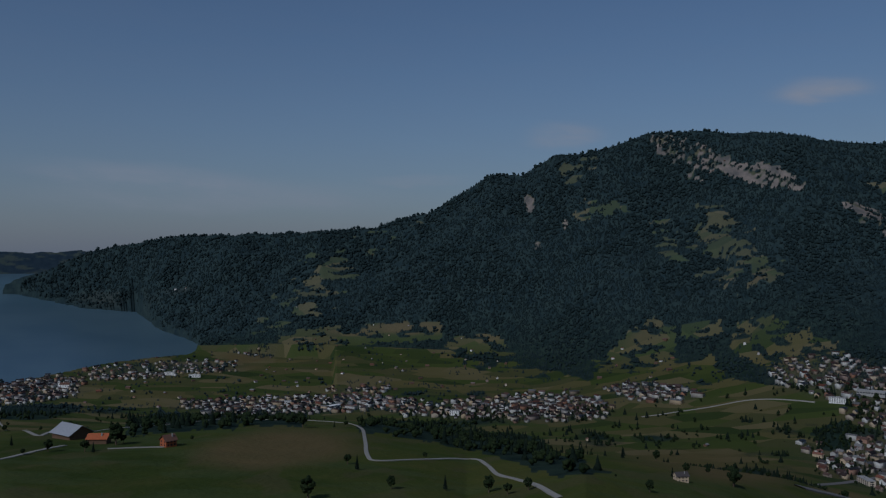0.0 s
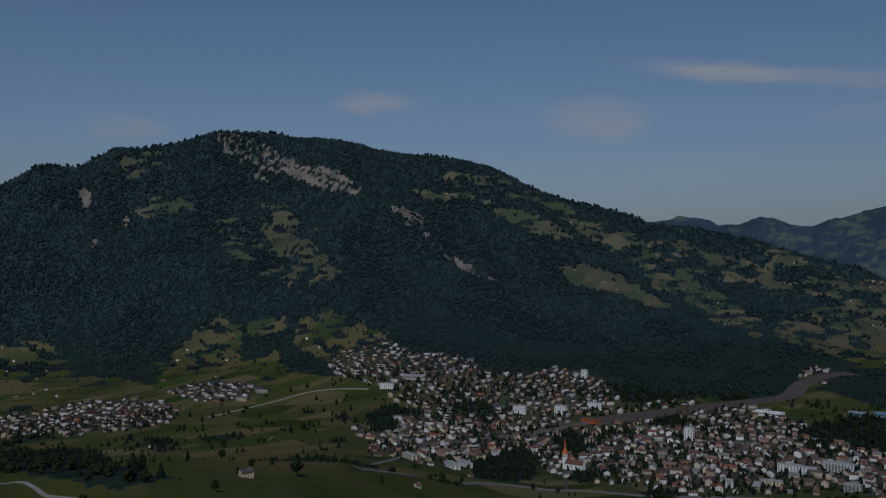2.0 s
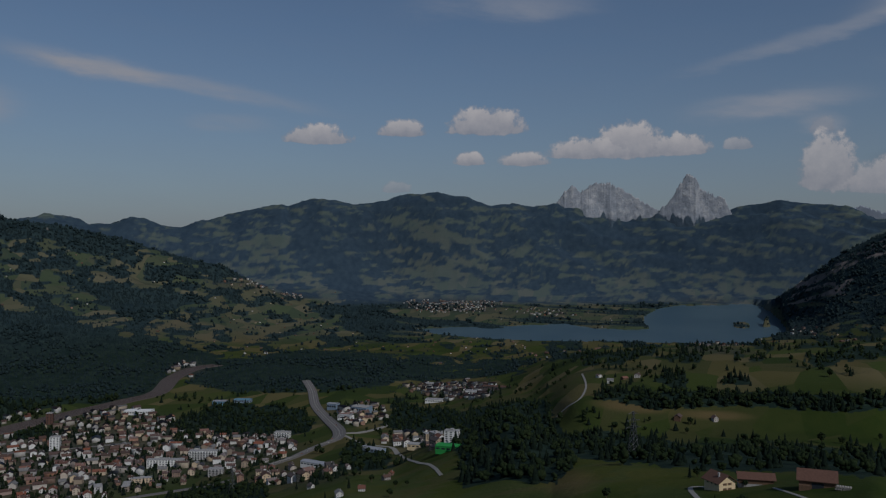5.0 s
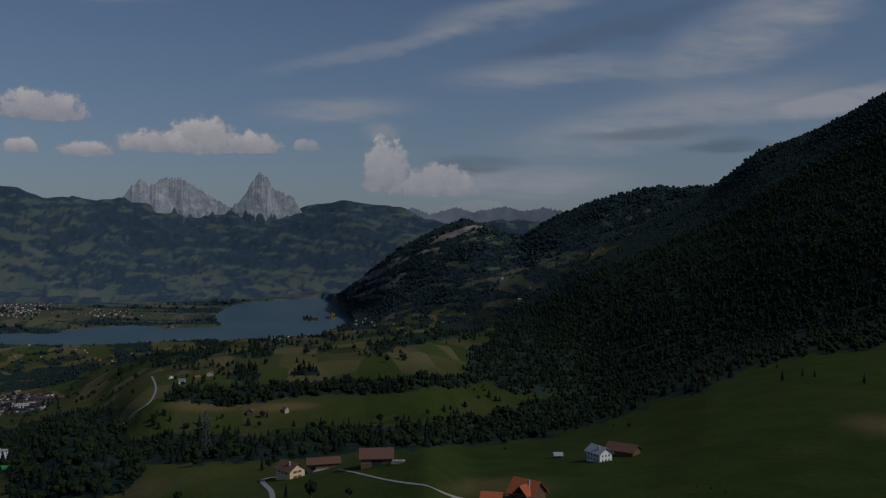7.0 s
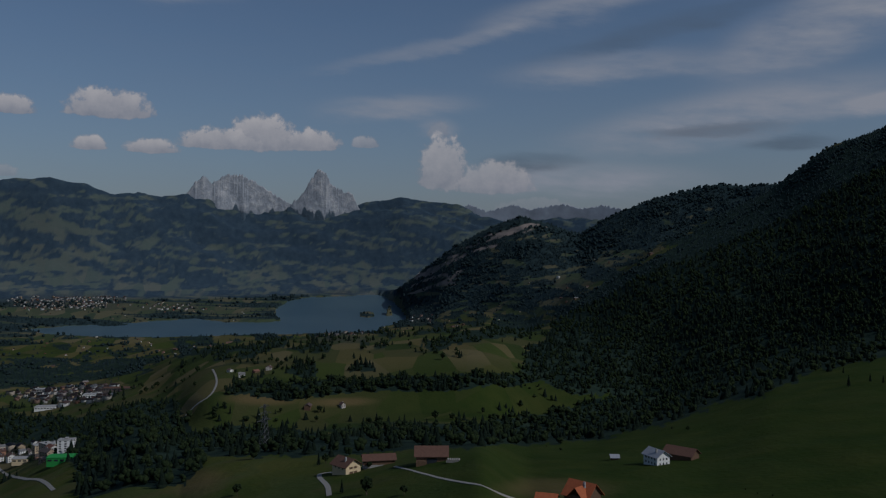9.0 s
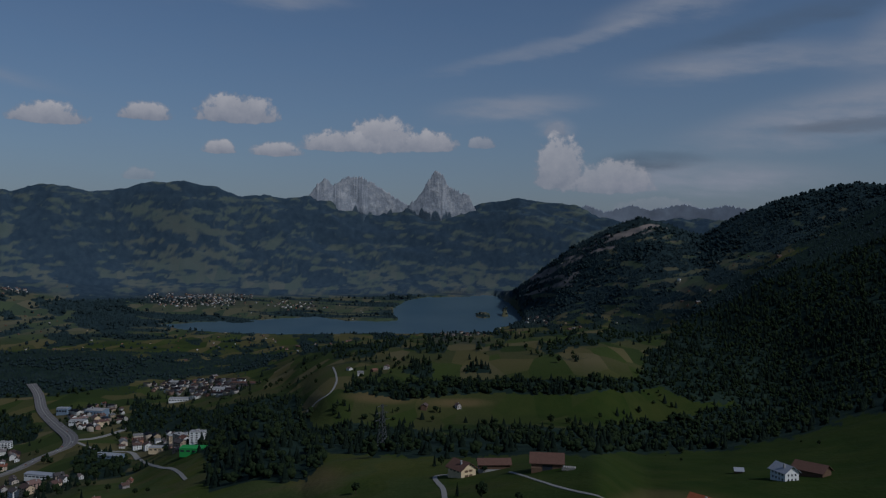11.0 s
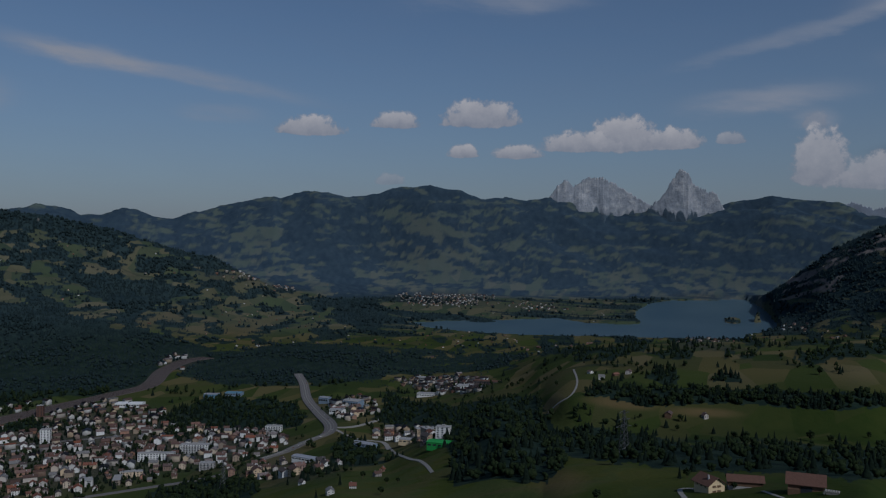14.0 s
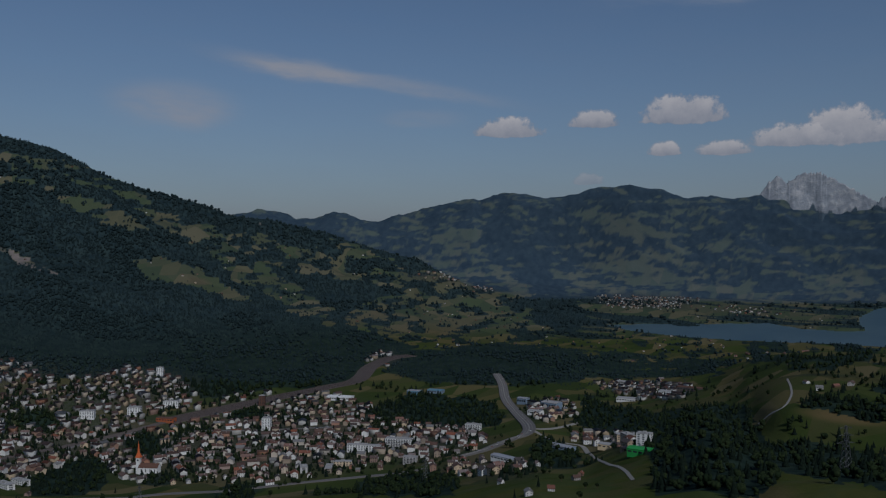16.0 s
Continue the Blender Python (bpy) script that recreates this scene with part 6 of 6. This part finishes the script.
DIMS4 = [(13, 10, 6.6, 3.2), (16, 11, 8.5, 3.0), (11, 9, 5.8, 3.4), (19, 11, 9.5, 1.2)]
joined("village_house_walls", [from_bm(gable_walls(*q)) for q in DIMS4], MASS, M_WALL_FAR, "pale rendered houses crowded in the villages", "houses", 0.0, False)
joined("village_house_roofs", [from_bm(gable_roof(*q)) for q in DIMS4], MASS, M_ROOF_FAR, "brown and red tiled roofs of the villages", "roofs", 0.0, False)


# ---------------------------------------------------------------- single trees
def tree(label, fir, seed):
    th = tagged(new("tree"), label, "tree", "single trees in the meadows")
    bm = bmesh.new()
    bmesh.ops.create_cone(bm, cap_ends=True, segments=7, radius1=0.45, radius2=0.18, depth=6.5, matrix=Matrix.Translation((0, 0, 2.6)))
    r2 = random.Random(seed)
    for i in range(5):
        a = i * 1.257 + r2.random()
        m = Matrix.Translation((0, 0, 3.2 + 0.4 * i)) @ Matrix.Rotation(a, 4, "Z") @ Matrix.Rotation(radians(48), 4, "Y") @ Matrix.Translation((0, 0, 1.3))
        bmesh.ops.create_cone(bm, cap_ends=True, segments=5, radius1=0.16, radius2=0.05, depth=2.6, matrix=m)
    part("trunk", bm, M_BARK, th)
    bm = bmesh.new()
    if fir:
        for t in range(9):
            r, z = 2.9 * (1 - t / 9.8), 1.4 + 1.45 * t
            tip = bm.verts.new((0, 0, z + 2.6))
            ring = [bm.verts.new((r * (1 if i % 2 else 0.62) * r2.uniform(0.85, 1.1) * math.cos(6.283 * i / 14 + t), r * (1 if i % 2 else 0.62) * r2.uniform(0.85, 1.1) * math.sin(6.283 * i / 14 + t), z + r2.uniform(-0.3, 0.2))) for i in range(14)]
            for i in range(14):
                bm.faces.new((tip, ring[i], ring[(i + 1) % 14]))
    else:
        for i in range(46):
            v = Vector((r2.gauss(0, 1), r2.gauss(0, 1), r2.gauss(0, 1))).normalized() * (0.55 + 0.45 * r2.random())
            r = r2.uniform(0.7, 1.25)
            bmesh.ops.create_icosphere(bm, subdivisions=1, radius=r, matrix=Matrix.Translation((v.x * 3.4, v.y * 3.4, 6.4 + v.z * 3.3)) @ Matrix.Rotation(r2.random() * 6, 4, "X"))
        for v in bm.verts:
            v.co += Vector((r2.uniform(-1, 1), r2.uniform(-1, 1), r2.uniform(-1, 1))) * 0.28
    part("crown", bm, M_CONIFER if fir else M_BROAD, th)
    return th


TREES = [tree("round leafy tree standing alone in a meadow", False, 1), tree("broad leafy tree beside a lane", False, 2), tree("dark spruce standing in a meadow", True, 3), tree("small leafy orchard tree", False, 4)]
SPOTS_WEST = [(-14.73, -15.81, 1.5), (-12.09, -13.7, 0.9), (-11.44, -14.08, 0.9), (-9.14, -15.35, 0.8), (-6.83, -13.43, 1), (-5.45, -15.45, 1.1), (-2.48, -15.58, 1.2), (-1.22, -15.7, 1.1), (-0.94, -13.18, 0.7), (0.2, -15.39, 0.7), (-32.19, -11.78, 0.9), (-32.8, -11.22, 0.9), (-30.79, -11.75, 1.1), (-28.7, -11.94, 1.4), (-28.21, -12.05, 1.2), (-26.88, -11.68, 1.6), (-26.45, -11.62, 1.4), (-22.23, -11.73, 0.5), (8.23, -15.19, 0.8), (6.03, -14.36, 0.6), (11.88, -13.67, 1), (13.54, -14.4, 1.2), (13.89, -14.03, 0.9), (9.68, -14.16, 0.9), (10.57, -13.86, 0.8), (1.16, -13.1, 1), (2.11, -13.44, 1.2), (13.48, -14.48, 1.4), (11.91, -13.84, 0.9), (19.26, -15.1, 1.3)]
SPOTS_TOWN = [(37.77, -15.97, 2.2), (37.01, -16.14, 1.8), (28.36, -14.44, 1.6), (29.32, -14.2, 1.6), (27.2, -14.42, 1.4), (23.76, -14.52, 0.8), (25.86, -14.21, 0.8), (75.61, -15.97, 1.4), (78.09, -11.01, 0.9), (78.45, -10.92, 0.8), (81.04, -11.01, 1.8), (81.33, -10.99, 1.4), (74.76, -10.48, 0.9), (62.13, -15.37, 1), (59.82, -14.25, 1.4), (59.06, -14.38, 1.3), (61.36, -15.43, 1.2), (58.48, -14.4, 1.6), (56.02, -14.86, 0.9), (60.97, -16.07, 1.2), (56.58, -16.22, 1.2), (74.02, -7.16, 1.2), (72.89, -7.37, 1.6), (79.91, -7.88, 1.5), (80.27, -7.87, 1.7), (80.62, -7.86, 1.4), (83.78, -7.58, 1.6), (78.46, -7.93, 1), (75.13, -13.23, 0.5), (80.98, -14.35, 1)]
SPOTS_MID = [(81.46, -14.24, 0.8), (84.41, -14.62, 0.7), (82.55, -16.13, 1), (84.21, -16.3, 0.9), (86.77, -16.36, 0.9), (109.29, -15.03, 0.3), (110.02, -15.19, 0.3), (110.92, -15.27, 0.4), (111.81, -15.42, 0.35), (96.46, -13.17, 0.4), (86.02, -14.27, 0.6)]
SPOTS = SPOTS_WEST + SPOTS_TOWN + SPOTS_MID
for i, (az, el, g) in enumerate(SPOTS):
    d = sight(az, el)
    set_down(TREES[i % 3 if g > 0.6 else 3], az, d, 47 * i, g * (0.78 + 0.1 * math.sin(3 * i)))
n_tree = 0
while n_tree < 170:
    az, d = rng.uniform(-34, 122), math.sqrt(rng.uniform(450 ** 2, 1900 ** 2))
    if cover(FOREST, az, d) > 0.4 or not seen(az, d, 0.05) or cover(S, az, d) < 1.6:
        n_tree += 0.02
        continue
    x, y = d * math.sin(radians(az)), d * math.cos(radians(az))
    n_tree += 1
    if free(x, y, 10):
        set_down(TREES[rng.randrange(4)], az, d, rng.uniform(0, 360), rng.uniform(0.6, 1.15))


# ---------------------------------------------------------------- power pylons
def pylon():
    th = tagged(new("pylon"), "grey steel lattice power pylon with three arms", "pylon", "power line")

    def bar(bm, a, b, r=0.14):
        a, b = Vector(a), Vector(b)
        v = b - a
        bmesh.ops.create_cone(bm, cap_ends=True, segments=4, radius1=r, radius2=r, depth=v.length, matrix=Matrix.Translation((a + b) / 2) @ v.to_track_quat("Z", "Y").to_matrix().to_4x4())

    H = 38.0
    wid = lambda z: 3.2 * (1 - z / H) + 0.5
    for sx, sy in ((1, 1), (1, -1), (-1, 1), (-1, -1)):
        bm = bmesh.new()
        bar(bm, (sx * wid(0), sy * wid(0), -2), (sx * wid(H), sy * wid(H), H), 0.2)
        part("leg", bm, M_STEEL, th)
    bm = bmesh.new()
    for i in range(8):
        z0, z1 = i * H / 8, (i + 1) * H / 8
        for s_ in (-1, 1):
            bar(bm, (-wid(z0), s_ * wid(z0), z0), (wid(z1), s_ * wid(z1), z1)), bar(bm, (wid(z0), s_ * wid(z0), z0), (-wid(z1), s_ * wid(z1), z1))
            bar(bm, (s_ * wid(z0), -wid(z0), z0), (s_ * wid(z1), wid(z1), z1))
    part("bracing", bm, M_STEEL, th)
    for z, w in ((24, 8.5), (30, 7), (36, 5.5)):
        bm = bmesh.new()
        bar(bm, (-w, 0, z), (w, 0, z), 0.18), bar(bm, (-w, 0, z), (0, 0, z + 2)), bar(bm, (w, 0, z), (0, 0, z + 2))
        part("arm", bm, M_STEEL, th)
    return th


mast = pylon()
for az, el in [(77.39, -13.12), (31.75, -16.21), (50.5, -15.35)]:
    set_down(mast, az, sight(az, el), -az + 40)


# ---------------------------------------------------------------- cars on the motorway
def car(label, paint):
    th = tagged(new("car"), label, "car", "cars on the motorway")
    bm = bmesh.new()
    box_bm(bm, -2.2, 2.2, -0.9, 0.9, 0.35, 0.95)
    bmesh.ops.bevel(bm, geom=bm.edges[:], offset=0.12, segments=1, affect="EDGES")
    part("body", bm, paint, th)
    bm = bmesh.new()
    box_bm(bm, -1.5, 1.0, -0.8, 0.8, 0.955, 1.5)
    for v in bm.verts:
        if v.co.z > 1.2:
            v.co.x, v.co.y = v.co.x * 0.72, v.co.y * 0.85
    part("cabin", bm, M_GLASS, th)
    for x in (-1.4, 1.4):
        for y in (-0.85, 0.85):
            bm = bmesh.new()
            bmesh.ops.create_cone(bm, cap_ends=True, segments=12, radius1=0.34, radius2=0.34, depth=0.22, matrix=Matrix.Translation((x, y, 0.34)) @ Matrix.Rotation(radians(90), 4, "X"))
            part("wheel", bm, M_GLASS, th)
    return th


CARS = [car("white car on the motorway", M_WHITE), car("red car on the motorway", M_RED_TILE), car("dark grey car on the motorway", M_GREY_TILE)]
way = []
for az, el in HIGHWAY:
    d = sight(az, el)
    way.append((d * math.sin(radians(az)), d * math.cos(radians(az))))
way = catmull(way, 10)
for i in range(18):
    k = 4 + int(i * (len(way) - 9) / 18) + rng.randrange(3)
    t = way[k + 1] - way[k]
    t = t / np.linalg.norm(t)
    off = rng.choice((-8, -3.5, 3.5, 8))
    q = way[k] + np.array((-t[1], t[0])) * off
    az, d = math.degrees(math.atan2(q[0], q[1])), float(np.hypot(*q))
    p, sc = at(az, d, 2.05)
    m = Matrix.Translation(p) @ Matrix.Rotation(math.atan2(t[1], t[0]), 4, "Z") @ Matrix.Scale(sc, 4)
    proto = CARS[i % 3]
    if i < 3:
        proto.matrix_basis = m
    else:
        copy_thing(proto, m)
